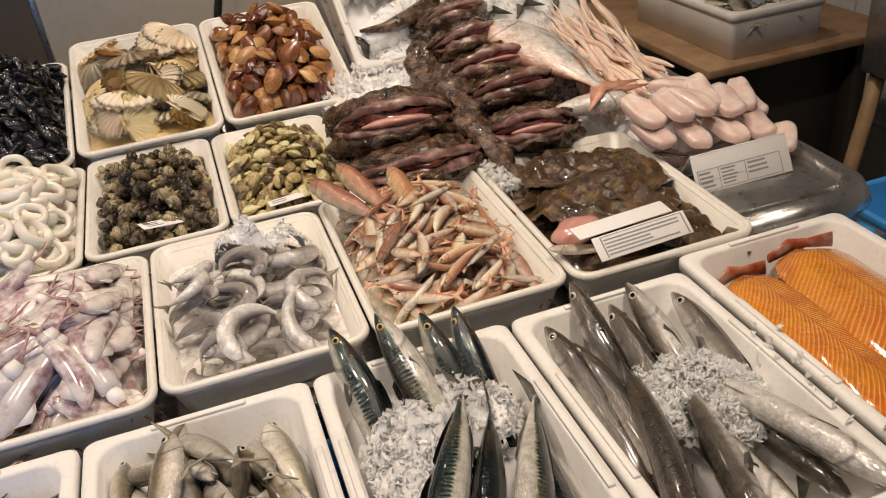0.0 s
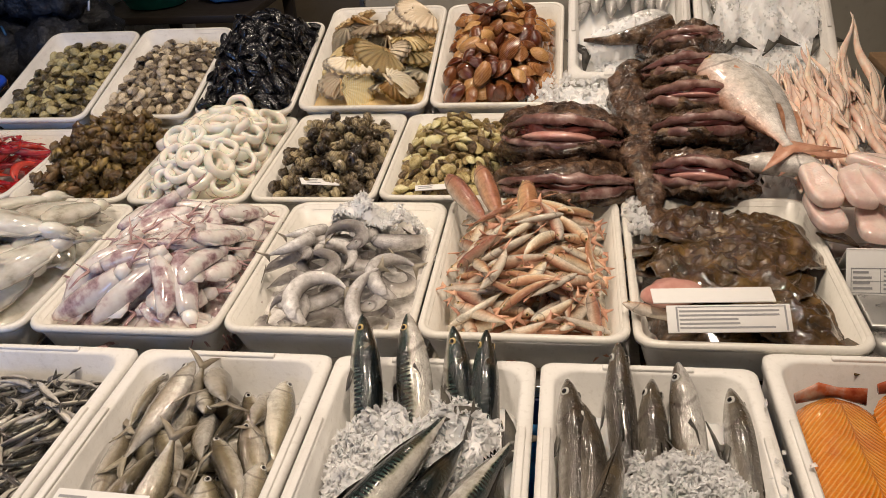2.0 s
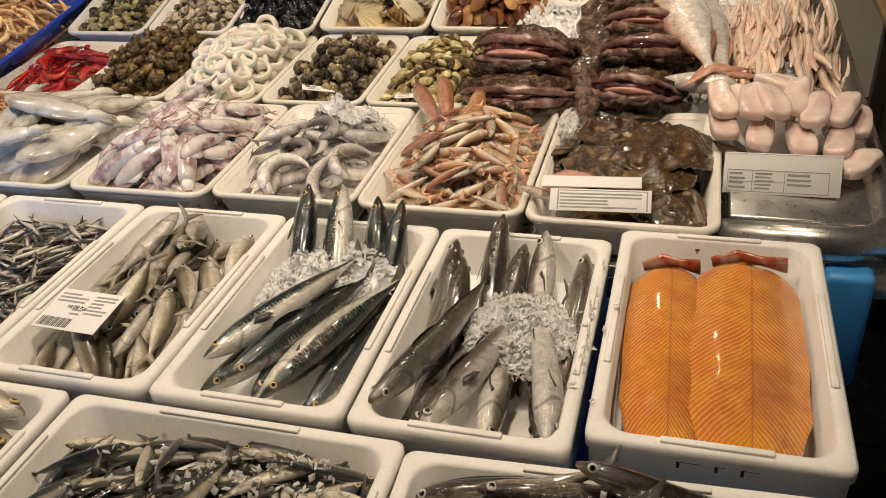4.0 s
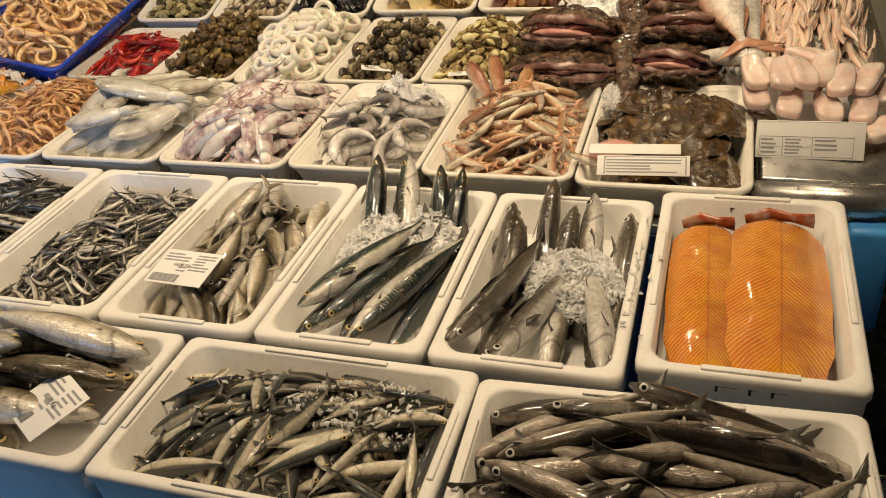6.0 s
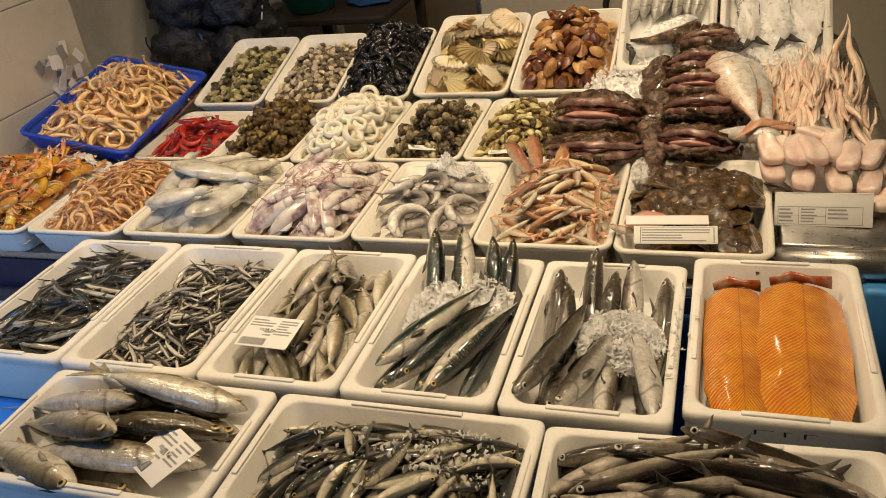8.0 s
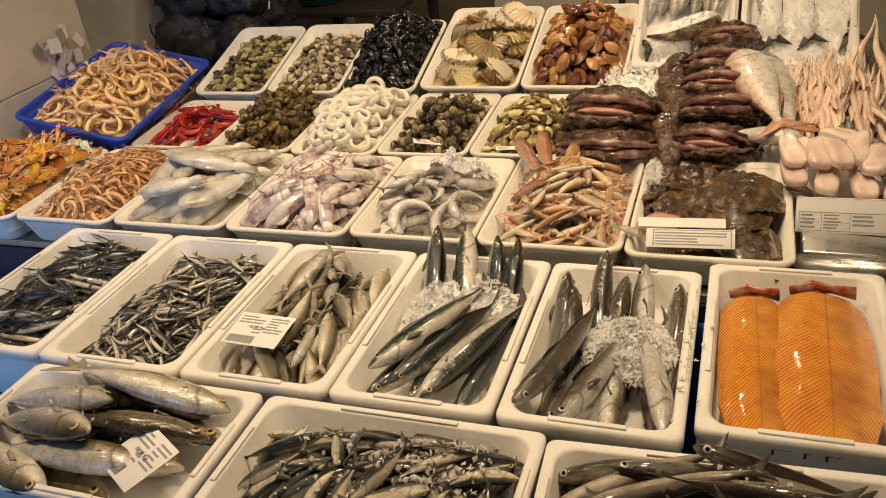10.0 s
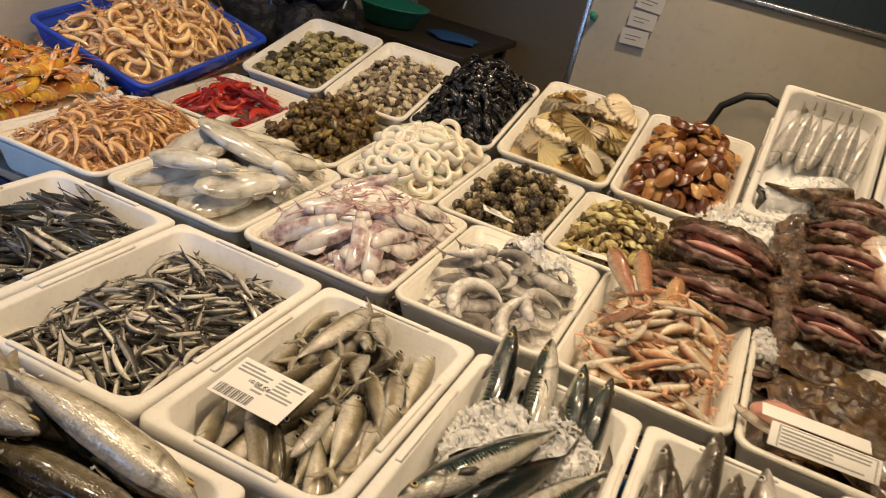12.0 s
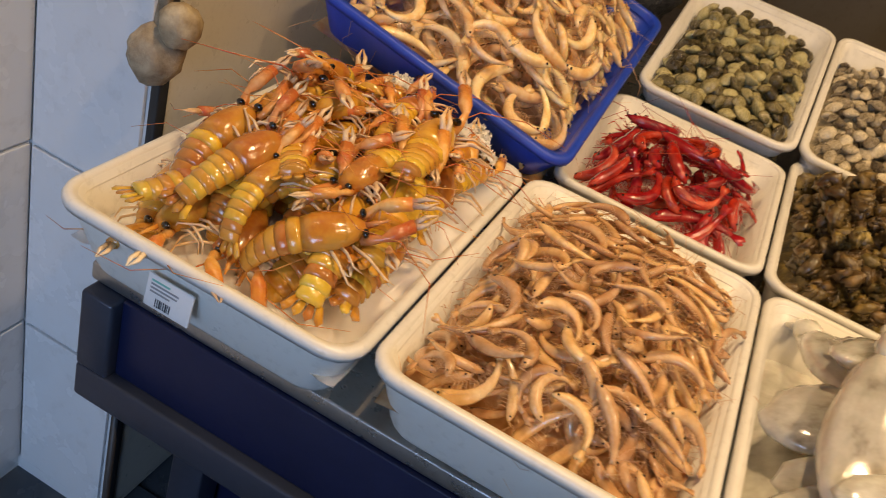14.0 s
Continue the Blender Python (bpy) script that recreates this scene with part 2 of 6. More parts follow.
def blob(sx, sy, sz, amp=0.12, freq=2.0, seed=0, sub=3, shape=None):
    bm = bmesh.new()
    bmesh.ops.create_icosphere(bm, subdivisions=sub, radius=1)
    off = Vector((seed * 7.3, seed * 3.1, seed * 1.7))
    for v in bm.verts:
        p = v.co.copy()
        d = 1 + amp * noise.noise(p * freq + off) + amp * 0.4 * noise.noise(p * freq * 3 + off)
        p *= d
        if shape:
            p = shape(p)
        v.co = Vector((p.x * sx, p.y * sy, p.z * sz))
    return bm


def round_rect(hw, hl, r, z, k=5):
    out = []
    for cx, cy, a0 in ((hw - r, hl - r, 0), (-hw + r, hl - r, 90), (-hw + r, -hl + r, 180), (hw - r, -hl + r, 270)):
        for i in range(k + 1):
            a = radians(a0 + 90 * i / k)
            out.append((cx + r * math.cos(a), cy + r * math.sin(a), z))
    return out


def rings_bm(rings, bm=None):
    bm = bm or bmesh.new()
    vs = [[bm.verts.new(p) for p in ring] for ring in rings]
    n = len(vs[0])
    for a, b in zip(vs, vs[1:]):
        for j in range(n):
            bm.faces.new((a[j], a[(j + 1) % n], b[(j + 1) % n], b[j]))
    bm.faces.new(vs[0][::-1])
    bm.faces.new(vs[-1])
    return bm


# ---- trays and boxes ----
class Tray:
    """Local space: x, y across the opening, z = 0 at the rim."""
    def __init__(self, x0, x1, y0, length, z0, tilt, depth, inset):
        self.w, self.l, self.depth, self.inset = x1 - x0, length, depth, inset
        self.m = Matrix.Translation(((x0 + x1) / 2, y0, z0)) @ Matrix.Rotation(radians(tilt), 4, "X") @ Matrix.Translation((0, length / 2, 0))


def plastic_tray(x0, x1, y0, length, z0, tilt=0.0, depth=0.085, mat=WHITE_PLASTIC, label="shallow white plastic display tray with a rounded rim", lip=0.012, lie=None):
    """lie: a turn and place of its own for a tray that stands askew."""
    t = Tray(x0, x1, y0, length, z0, tilt, depth, 0.026)
    t.m = lie or t.m
    w, l, d = t.w / 2 - 0.0015, length / 2, depth
    root = thing("display_tray", label, "tray", "display trays")
    body = [round_rect(w - 0.028, l - 0.028, 0.03, -d), round_rect(w - 0.024, l - 0.024, 0.034, -d + 0.006), round_rect(w - 0.008, l - 0.008, 0.03, -0.014),
            round_rect(w - 0.008, l - 0.008, 0.03, -0.004), round_rect(w - 0.013, l - 0.013, 0.028, -0.003),
            round_rect(w - 0.026, l - 0.026, 0.034, -d + 0.014), round_rect(w - 0.034, l - 0.034, 0.03, -d + 0.006)]
    part("body", rings_bm(body), mat, root)
    rim = [round_rect(w - 0.0085, l - 0.0085, 0.03, -0.0042), round_rect(w - 0.001, l - 0.001, 0.034, -0.012), round_rect(w, l, 0.034, -0.006), round_rect(w - 0.002, l - 0.002, 0.033, -0.001),
           round_rect(w - 0.006, l - 0.006, 0.031, 0.0), round_rect(w - lip + 0.001, l - lip + 0.001, 0.029, -0.001), round_rect(w - lip, l - lip, 0.028, -0.006), round_rect(w - lip - 0.003, l - lip - 0.003, 0.028, -0.012)]
    bm = bmesh.new()
    vs = [[bm.verts.new(p) for p in ring] for ring in rim]
    n = len(vs[0])
    for a, b in zip(vs, vs[1:]):
        for j in range(n):
            bm.faces.new((a[j], a[(j + 1) % n], b[(j + 1) % n], b[j]))
    part("rim", bm, mat, root)
    root.matrix_basis = t.m
    t.root = root
    return t


def styro_box(x0, x1, y0, length, z0, tilt=0.0, depth=0.125, wall=0.021, yaw=0.0, label="white styrofoam fish box with thick walls"):
    t = Tray(x0, x1, y0, length, z0, tilt, depth, wall + 0.004)
    t.m = t.m @ Matrix.Rotation(radians(yaw), 4, "Z")
    w, l, d = t.w / 2 - 0.002, length / 2 - 0.001, depth
    root = thing("fish_box", label, "box", "styrofoam fish boxes")
    r = 0.016
    rr = [round_rect(w - 0.006, l - 0.006, r, -d), round_rect(w - 0.004, l - 0.004, r, -0.03), round_rect(w - 0.004, l - 0.004, r, -0.022), round_rect(w, l, r, -0.02), round_rect(w, l, r, -0.004), round_rect(w - 0.004, l - 0.004, r, 0.0),
          round_rect(w - wall + 0.004, l - wall + 0.004, 0.03, 0.0), round_rect(w - wall, l - wall, 0.034, -0.004), round_rect(w - wall - 0.006, l - wall - 0.006, 0.036, -d + 0.03),
          round_rect(w - wall - 0.018, l - wall - 0.018, 0.03, -d + 0.018)]
    part("body", rings_bm(rr), STYRO, root)
    for k, (sx, sy) in enumerate(((1, 0), (-1, 0), (0, 1), (0, -1))):
        a, b = (0.006, l * 0.42) if sx else (w * 0.42, 0.006)
        cx, cy = sx * (w - 0.0125), sy * (l - 0.0125)
        if sx:
            bm = box_bm(cx - 0.005, cx + 0.005, -b, b, -0.003, 0.004, 0.002)
        else:
            bm = box_bm(-a, a, cy - 0.005, cy + 0.005, -0.003, 0.004, 0.002)
        part("stacking_ridge", bm, STYRO, root)
    root.matrix_basis = t.m
    t.root = root
    return t


# ---- heaps ----
class Heap:
    def __init__(self, tray, top, start, res=0.005):
        """top(u, v) is the height wanted, for u, v from -1 to 1; start is how deep under it the laying begins."""
        self.t, self.res = tray, res
        self.hw, self.hl = tray.w / 2 - tray.inset, tray.l / 2 - tray.inset
        self.nx, self.ny = int(2 * self.hw / res) + 1, int(2 * self.hl / res) + 1
        X = np.linspace(-1, 1, self.nx)
        Y = np.linspace(-1, 1, self.ny)
        self.T = np.array([[top(a, b) for b in Y] for a in X])
        self.H = np.maximum(self.T - start, -tray.depth + 0.012)
        self.rng = random.Random(int(abs(tray.m.translation.x) * 1000) + int(abs(tray.m.translation.y) * 77) + 5)

    def idx(self, x, y):
        i = np.clip(((np.asarray(x) + self.hw) / self.res + 0.5).astype(int), 0, self.nx - 1)
        j = np.clip(((np.asarray(y) + self.hl) / self.res + 0.5).astype(int), 0, self.ny - 1)
        return i, j

    def base(self, name, label, mat, rough=0.004):
        """What lies deeper down, a mound under the visible pieces."""
        n, m = 22, 28
        bm = bmesh.new()
        vs = []
        for a in range(n):
            row = []
            for b in range(m):
                x, y = (a / (n - 1) * 2 - 1) * (self.hw + 0.008), (b / (m - 1) * 2 - 1) * (self.hl + 0.008)
                i, j = self.idx(x, y)
                row.append(bm.verts.new((x, y, self.H[i, j] - 0.009 + rough * noise.noise((x * 60, y * 60, 1)))))
            vs.append(row)
        for a in range(n - 1):
            for b in range(m - 1):
                bm.faces.new((vs[a][b], vs[a + 1][b], vs[a + 1][b + 1], vs[a][b + 1]))
        ob = link(name, bm, mat)
        ob.matrix_basis = self.t.m
        return tagged(ob, label, name.split("_")[-1], "", "stuff")

    def lay(self, L, W, T, x, y, ang, tilt_max=0.5, sink=0.75):
        s = np.array([-.42, -.21, 0, .21, .42])[:, None] * L + np.zeros((1, 3))
        q = np.zeros((5, 1)) + np.array([-.32, 0, .32])[None, :] * W
        ca, sa = math.cos(ang), math.sin(ang)
        i, j = self.idx(x + s * ca - q * sa, y + s * sa + q * ca)
        h = self.H[i, j]
        p = float((s * (h - h.mean())).sum() / (s * s).sum())
        r = float((q * (h - h.mean())).sum() / (q * q).sum())
        p, r = max(-tilt_max, min(tilt_max, p)), max(-tilt_max, min(tilt_max, r))
        res = h - (h.mean() + p * s + r * q)
        z = h.mean() + 0.55 * res.max() + T / 2 * sink
        k = int(L / self.res / 2) + 2
        ci, cj = self.idx(x, y)
        a0, a1, b0, b1 = max(0, ci - k), min(self.nx, ci + k + 1), max(0, cj - k), min(self.ny, cj + k + 1)
        gx = (np.arange(a0, a1) * self.res - self.hw - x)[:, None]
        gy = (np.arange(b0, b1) * self.res - self.hl - y)[None, :]
        ls, lq = gx * ca + gy * sa, -gx * sa + gy * ca
        e = 1 - (ls / (L / 2)) ** 2 - (lq / (W / 2)) ** 2
        topz = np.where(e > 0, z + p * ls + r * lq + T / 2 * np.sqrt(np.maximum(e, 0)), -9)
        self.H[a0:a1, b0:b1] = np.maximum(self.H[a0:a1, b0:b1], topz)
        tilt = Matrix(((1, 0, -p, 0), (0, 1, -r, 0), (p, r, 1, 0), (0, 0, 0, 1)))
        xa = Vector((1, 0, p)).normalized()
        rz = Matrix.Rotation(ang, 4, "Z")
        nrm = (rz @ Vector((-p, -r, 1))).normalized()
        d = (rz @ Vector((1, 0, p))).normalized()
        sd = nrm.cross(d).normalized()
        d = sd.cross(nrm)
        rot = Matrix((d, sd, nrm)).transposed().to_4x4()
        return self.t.m @ Matrix.Translation((x, y, z)) @ rot

    def spot(self, margin, tries=14, region=None):
        best = None
        for _ in range(tries):
            x, y = self.rng.uniform(-1, 1) * max(0.001, self.hw - margin[0]), self.rng.uniform(-1, 1) * max(0.001, self.hl - margin[1])
            if region and not region(x / self.hw, y / self.hl):
                continue
            i, j = self.idx(x, y)
            d = self.T[i, j] - self.H[i, j]
            if best is None or d > best[0]:
                best = (d, x, y)
        return best

    def fill(self, variants, L, W, T, n, angle=None, region=None, flip=True, size=(0.85, 1.12), margin=0.6, tilt_max=0.5, sink=0.75, over=0.0, jig=0.0, stretch=(1, 1, 1)):
        used = USED
        for _ in range(n):
            ang = angle(self.rng) if angle else self.rng.uniform(0, 6.283)
            ex = abs(math.cos(ang)) * L / 2 * margin + abs(math.sin(ang)) * W / 2 * margin
            ey = abs(math.sin(ang)) * L / 2 * margin + abs(math.cos(ang)) * W / 2 * margin
            s = self.spot((ex - over, ey - over), region=region)
            if s is None or s[0] < -T * 0.25:
                continue
            sc = self.rng.uniform(*size)
            m = self.lay(L * sc, W * sc, T * sc, s[1], s[2], ang, tilt_max, sink)
            if flip and self.rng.random() < 0.5:
                m = m @ Matrix.Rotation(math.pi, 4, "X")
            if jig:
                m = m @ Matrix.Rotation(self.rng.gauss(0, jig), 4, "X") @ Matrix.Rotation(self.rng.gauss(0, jig), 4, "Y")
            m = m @ Matrix.Scale(sc, 4) @ Matrix.Diagonal((*stretch, 1))
            place(self.rng.choice(variants), m, used)

    def put(self, ob, L, W, T, x, y, ang, used, flip=False, sc=1.0, sink=0.75, tilt_max=0.5):
        m = self.lay(L * sc, W * sc, T * sc, x, y, radians(ang), tilt_max, sink)
        if flip:
            m = m @ Matrix.Rotation(math.pi, 4, "X")
        return place(ob, m @ Matrix.Scale(sc, 4), used)


USED = set()


def place(ob, m, used):
    if ob.name in used:
        return copy_thing(ob, m)
    used.add(ob.name)
    ob.matrix_basis = m
    return ob


def ice_chips(name, label, m, n, where, lo=0.004, hi=0.013, seed=1, mound=((), ())):
    """Loose crushed ice; where(rng) gives a place in local space."""
    rng = random.Random(seed)
    verts, faces = [Vector(v) for v in mound[0]], [list(f) for f in mound[1]]
    for _ in range(n):
        c = Vector(where(rng))
        r = rng.uniform(lo, hi)
        rot = Euler((rng.uniform(0, 6), rng.uniform(0, 6), rng.uniform(0, 6))).to_matrix()
        b = len(verts)
        for d in ((1, 0, 0), (-1, 0, 0), (0, 1, 0), (0, -1, 0), (0, 0, .3), (0, 0, -.3)):
            verts.append(c + rot @ (Vector(d) * r * rng.uniform(0.55, 1.15)))
        for f in ((0, 2, 4), (2, 1, 4), (1, 3, 4), (3, 0, 4), (2, 0, 5), (1, 2, 5), (3, 1, 5), (0, 3, 5)):
            faces.append([b + i for i in f])
    me = bpy.data.meshes.new(name)
    me.from_pydata(verts, [], faces)
    me.materials.append(ICE)
    me.polygons.foreach_set("use_smooth", [True] * len(mound[1]) + [False] * (len(faces) - len(mound[1])))
    ob = new(name, me)
    ob.matrix_basis = m
    return tagged(ob, label, "ice", "", "stuff")


def heap_ice(heap, n, cx, cy, rx, ry, up=0.02, seed=1, lo=0.002, hi=0.008):
    """Ice strewn on a heap, thicker and clumped in the middle of the patch; cx.. run from -1 to 1."""
    lo, hi = lo * 0.6, hi * 0.62
    def edge(a, b):
        return 1 + 0.35 * noise.noise((a * 2.5, b * 2.5, seed)) - a * a - b * b
    def height(a, b):
        x, y = (cx + a * rx) * heap.hw, (cy + b * ry) * heap.hl
        x, y = max(-heap.hw, min(heap.hw, x)), max(-heap.hl, min(heap.hl, y))
        i, j = heap.idx(x, y)
        e = max(0.0, edge(a, b))
        return x, y, float(heap.H[i, j]) + up * 0.7 * min(1, e) ** 0.7 * (0.75 + 0.6 * noise.noise((x * 28, y * 28, seed))) + 0.007 * abs(noise.noise((x * 120, y * 120, seed)))
    k = 64
    grid, mv, mf = {}, [], []
    for i in range(k if up > 0.011 else 0):
        for j in range(k):
            a, b = 2.4 * i / (k - 1) - 1.2, 2.4 * j / (k - 1) - 1.2
            if edge(a, b) > 0.12:
                grid[i, j] = len(mv)
                mv.append(height(a, b))
    for (i, j) in grid:
        q = [grid.get(c) for c in ((i, j), (i + 1, j), (i + 1, j + 1), (i, j + 1))]
        if None not in q:
            mf.append(q)
    def where(rng):
        while True:
            a, b = rng.uniform(-1.2, 1.2), rng.uniform(-1.2, 1.2)
            if edge(a, b) > 0:
                break
        x, y, z = height(a, b)
        return x, y, z + rng.random() * 0.006
    return ice_chips("crushed_ice", "loose crushed ice lying on the fish", heap.t.m, int(n * 0.7), where, lo, hi, seed, (mv, mf))


# ---- creatures ----
S_PTS = (0, .03, .08, .15, .23, .32, .42, .52, .62, .72, .8, .87, .93, .97, 1)
FUSIFORM = (.10, .30, .52, .74, .90, .99, 1.0, .95, .84, .68, .51, .35, .22, .17, .18)
LONG = (.14, .36, .60, .82, .95, 1.0, .98, .92, .84, .72, .58, .42, .28, .20, .18)
DEEP = (.16, .42, .68, .88, .98, 1.0, .97, .88, .74, .56, .40, .27, .19, .17, .20)


def eye_bm(r, bm=None, m=Matrix()):
    bm = bm or bmesh.new()
    uv = bm.loops.layers.uv.verify()
    c = bm.verts.new(m @ Vector((0, 0, r * 0.42)))
    prev = None
    for rr, zz in ((0.35, 0.40), (0.62, 0.32), (0.85, 0.16), (1.0, -0.1)):
        ring = [bm.verts.new(m @ Vector((r * rr * math.cos(a * math.pi / 6), r * rr * math.sin(a * math.pi / 6), r * zz))) for a in range(12)]
        for j in range(12):
            if prev is None:
                f, us = bm.faces.new((c, ring[j], ring[(j + 1) % 12])), (0, rr, rr)
            else:
                f, us = bm.faces.new((prev[0][j], ring[j], ring[(j + 1) % 12], prev[0][(j + 1) % 12])), (prev[1], rr, rr, prev[1])
            for lp, uu in zip(f.loops, us):
                lp[uv].uv = (uu, 0.01)
        prev = (ring, rr)
    return bm


def fish(name, label, L, tall, thick, skin, fin_mat, eye, prof=FUSIFORM, bend=0.0, roll=0.0, group="", eye_r=0.016, big=False, eye_s=0.1, eye_h=0.35, fork=0.55, tail=0.15, swerve=0.0, n=12):
    """Snout to -x. Lying on one side: back to +y. roll turns the back upwards (degrees)."""
    root = thing(name, label, "fish", group)
    ro = radians(roll)
    pts, ang, p = [], -bend / 2, Vector((0, 0, 0))
    ss = [0]
    for a, b in zip(S_PTS, S_PTS[1:]):
        k = 2 if (b - a) > 0.07 or abs(bend) > 2 else 1
        ss += [a + (b - a) * (i + 1) / k for i in range(k)]
    last = 0
    bl = L * (1 - tail * 0.8)
    tang = []
    for s in ss:
        a = bend * (s - 0.5) + swerve * math.sin(s * 6.283)
        p = p + Vector((math.cos(a), math.sin(a), 0)) * (s - last) * bl
        last = s
        pts.append(p.copy())
        tang.append(a)
    mid = (Vector((min(q.x for q in pts), min(q.y for q in pts), 0)) + Vector((max(q.x for q in pts), max(q.y for q in pts), 0))) / 2
    pts = [q - mid for q in pts]
    hs = np.interp(ss, S_PTS, prof)
    wsec = np.interp(ss, S_PTS, [min(1, q * 1.05) for q in prof])
    wsec = [w * (1 - 0.75 * max(0, (s - 0.8) / 0.2)) for w, s in zip(wsec, ss)]
    rad = [(tall * L / 2 * h, thick * L / 2 * w) for h, w in zip(hs, wsec)]
    body = tube(bmesh.new(), pts, rad, n, roll=ro)
    small = n < 12
    if small:
        q = min(range(len(ss)), key=lambda k: abs(ss[k] - eye_s))
        lay = body.loops.layers.uv.verify()
        for side in (1, -1):
            was = len(body.faces)
            fr = Matrix.Translation(pts[q]) @ Matrix.Rotation(tang[q], 4, "Z") @ Matrix.Rotation(ro, 4, "X") @ Matrix.Translation((0, rad[q][0] * eye_h, side * rad[q][1] * math.sqrt(1 - eye_h ** 2))) @ Matrix.Rotation(0 if side > 0 else math.pi, 4, "X") @ Matrix.Rotation(-eye_h * 0.6 * side, 4, "X")
            eye_bm(eye_r * L, body, fr)
            body.faces.ensure_lookup_table()
            for f in body.faces[was:]:
                f.material_index = 1
    e, a = pts[-1], tang[-1]
    end = Matrix.Translation(e) @ Matrix.Rotation(a, 4, "Z") @ Matrix.Rotation(ro, 4, "X")
    tl, th = tail * L, tall * L * 0.62
    outline = [(-0.03 * L, -0.09 * tall * L), (tl * .5, -th * .62), (tl, -th), (tl * .72, -th * .4), (tl * (1 - fork), 0), (tl * .72, th * .4), (tl, th), (tl * .5, th * .62), (-0.03 * L, 0.09 * tall * L)]
    if n < 10:
        bpy.data.objects.remove(root)
        return tagged(link(name, plate(body, outline, 0.0016, end), [skin, eye]), label, "fish", group)
    elif small:
        bpy.data.objects.remove(root)
        root = tagged(link(name, body, [skin, eye]), label, "fish", group)
        part("tail_fin", plate(bmesh.new(), outline, 0.0016, end), fin_mat, root)
    else:
        part("body", body, [skin, eye], root)
        part("tail_fin", plate(bmesh.new(), outline, 0.0016, end), fin_mat, root)
    if small:
        return root
    i = min(range(len(ss)), key=lambda q: abs(ss[q] - eye_s))
    base = Matrix.Translation(pts[i]) @ Matrix.Rotation(tang[i], 4, "Z") @ Matrix.Rotation(ro, 4, "X")
    ed = bpy.data.meshes.new("eye")
    bm = eye_bm(eye_r * L)
    for f in bm.faces:
        f.smooth = True
    bm.to_mesh(ed)
    bm.free()
    ed.materials.append(eye)
    ry, rz = rad[i]
    zz = rz * math.sqrt(1 - eye_h ** 2)
    for side in (1, -1):
        ob = new("eye", ed)
        ob.parent = root
        ob.matrix_basis = base @ Matrix.Translation((0, ry * eye_h, side * (zz - eye_r * L * 0.12))) @ Matrix.Rotation(0 if side > 0 else math.pi, 4, "X") @ Matrix.Rotation(-eye_h * 0.6 * side, 4, "X")
    if big:
        for side in (1, -1):
            k = min(range(len(ss)), key=lambda q: abs(ss[q] - 0.27))
            fm = Matrix.Translation(pts[k]) @ Matrix.Rotation(tang[k], 4, "Z") @ Matrix.Rotation(ro, 4, "X") @ Matrix.Translation((0, -rad[k][0] * .2, side * (rad[k][1] * .97))) @ Matrix.Rotation(radians(-8), 4, "Y" if side > 0 else "Y")
            part("pectoral_fin", plate(bmesh.new(), [(0, -.01 * L), (.05 * L, -.028 * L), (.1 * L, -.03 * L), (.085 * L, -.008 * L), (.03 * L, .01 * L)], 0.001, fm), fin_mat, root)
        for s0, s1, hh, sg in ((.34, .5, .3, 1), (.58, .85, .16, 1), (.6, .84, .14, -1)):
            k0, k1 = min(range(len(ss)), key=lambda q: abs(ss[q] - s0)), min(range(len(ss)), key=lambda q: abs(ss[q] - s1))
            bm = bmesh.new()
            q = []
            for k in range(k0, k1 + 1):
                fr = Matrix.Translation(pts[k]) @ Matrix.Rotation(tang[k], 4, "Z") @ Matrix.Rotation(ro, 4, "X")
                f = (k - k0) / max(1, k1 - k0)
                q.append([bm.verts.new(fr @ Vector((0, sg * rad[k][0] * .93, 0))), bm.verts.new(fr @ Vector((.02 * L, sg * (rad[k][0] * .95 + tall * L * hh * (1 - f) * (0.4 + f * .9)), 0.0)))])
            for c0, c1 in zip(q, q[1:]):
                bm.faces.new((c0[0], c1[0], c1[1], c0[1]))
            bmesh.ops.solidify(bm, geom=bm.faces[:], thickness=0.0012)
            part("dorsal_fin" if sg > 0 else "anal_fin", bm, fin_mat, root)
    return root


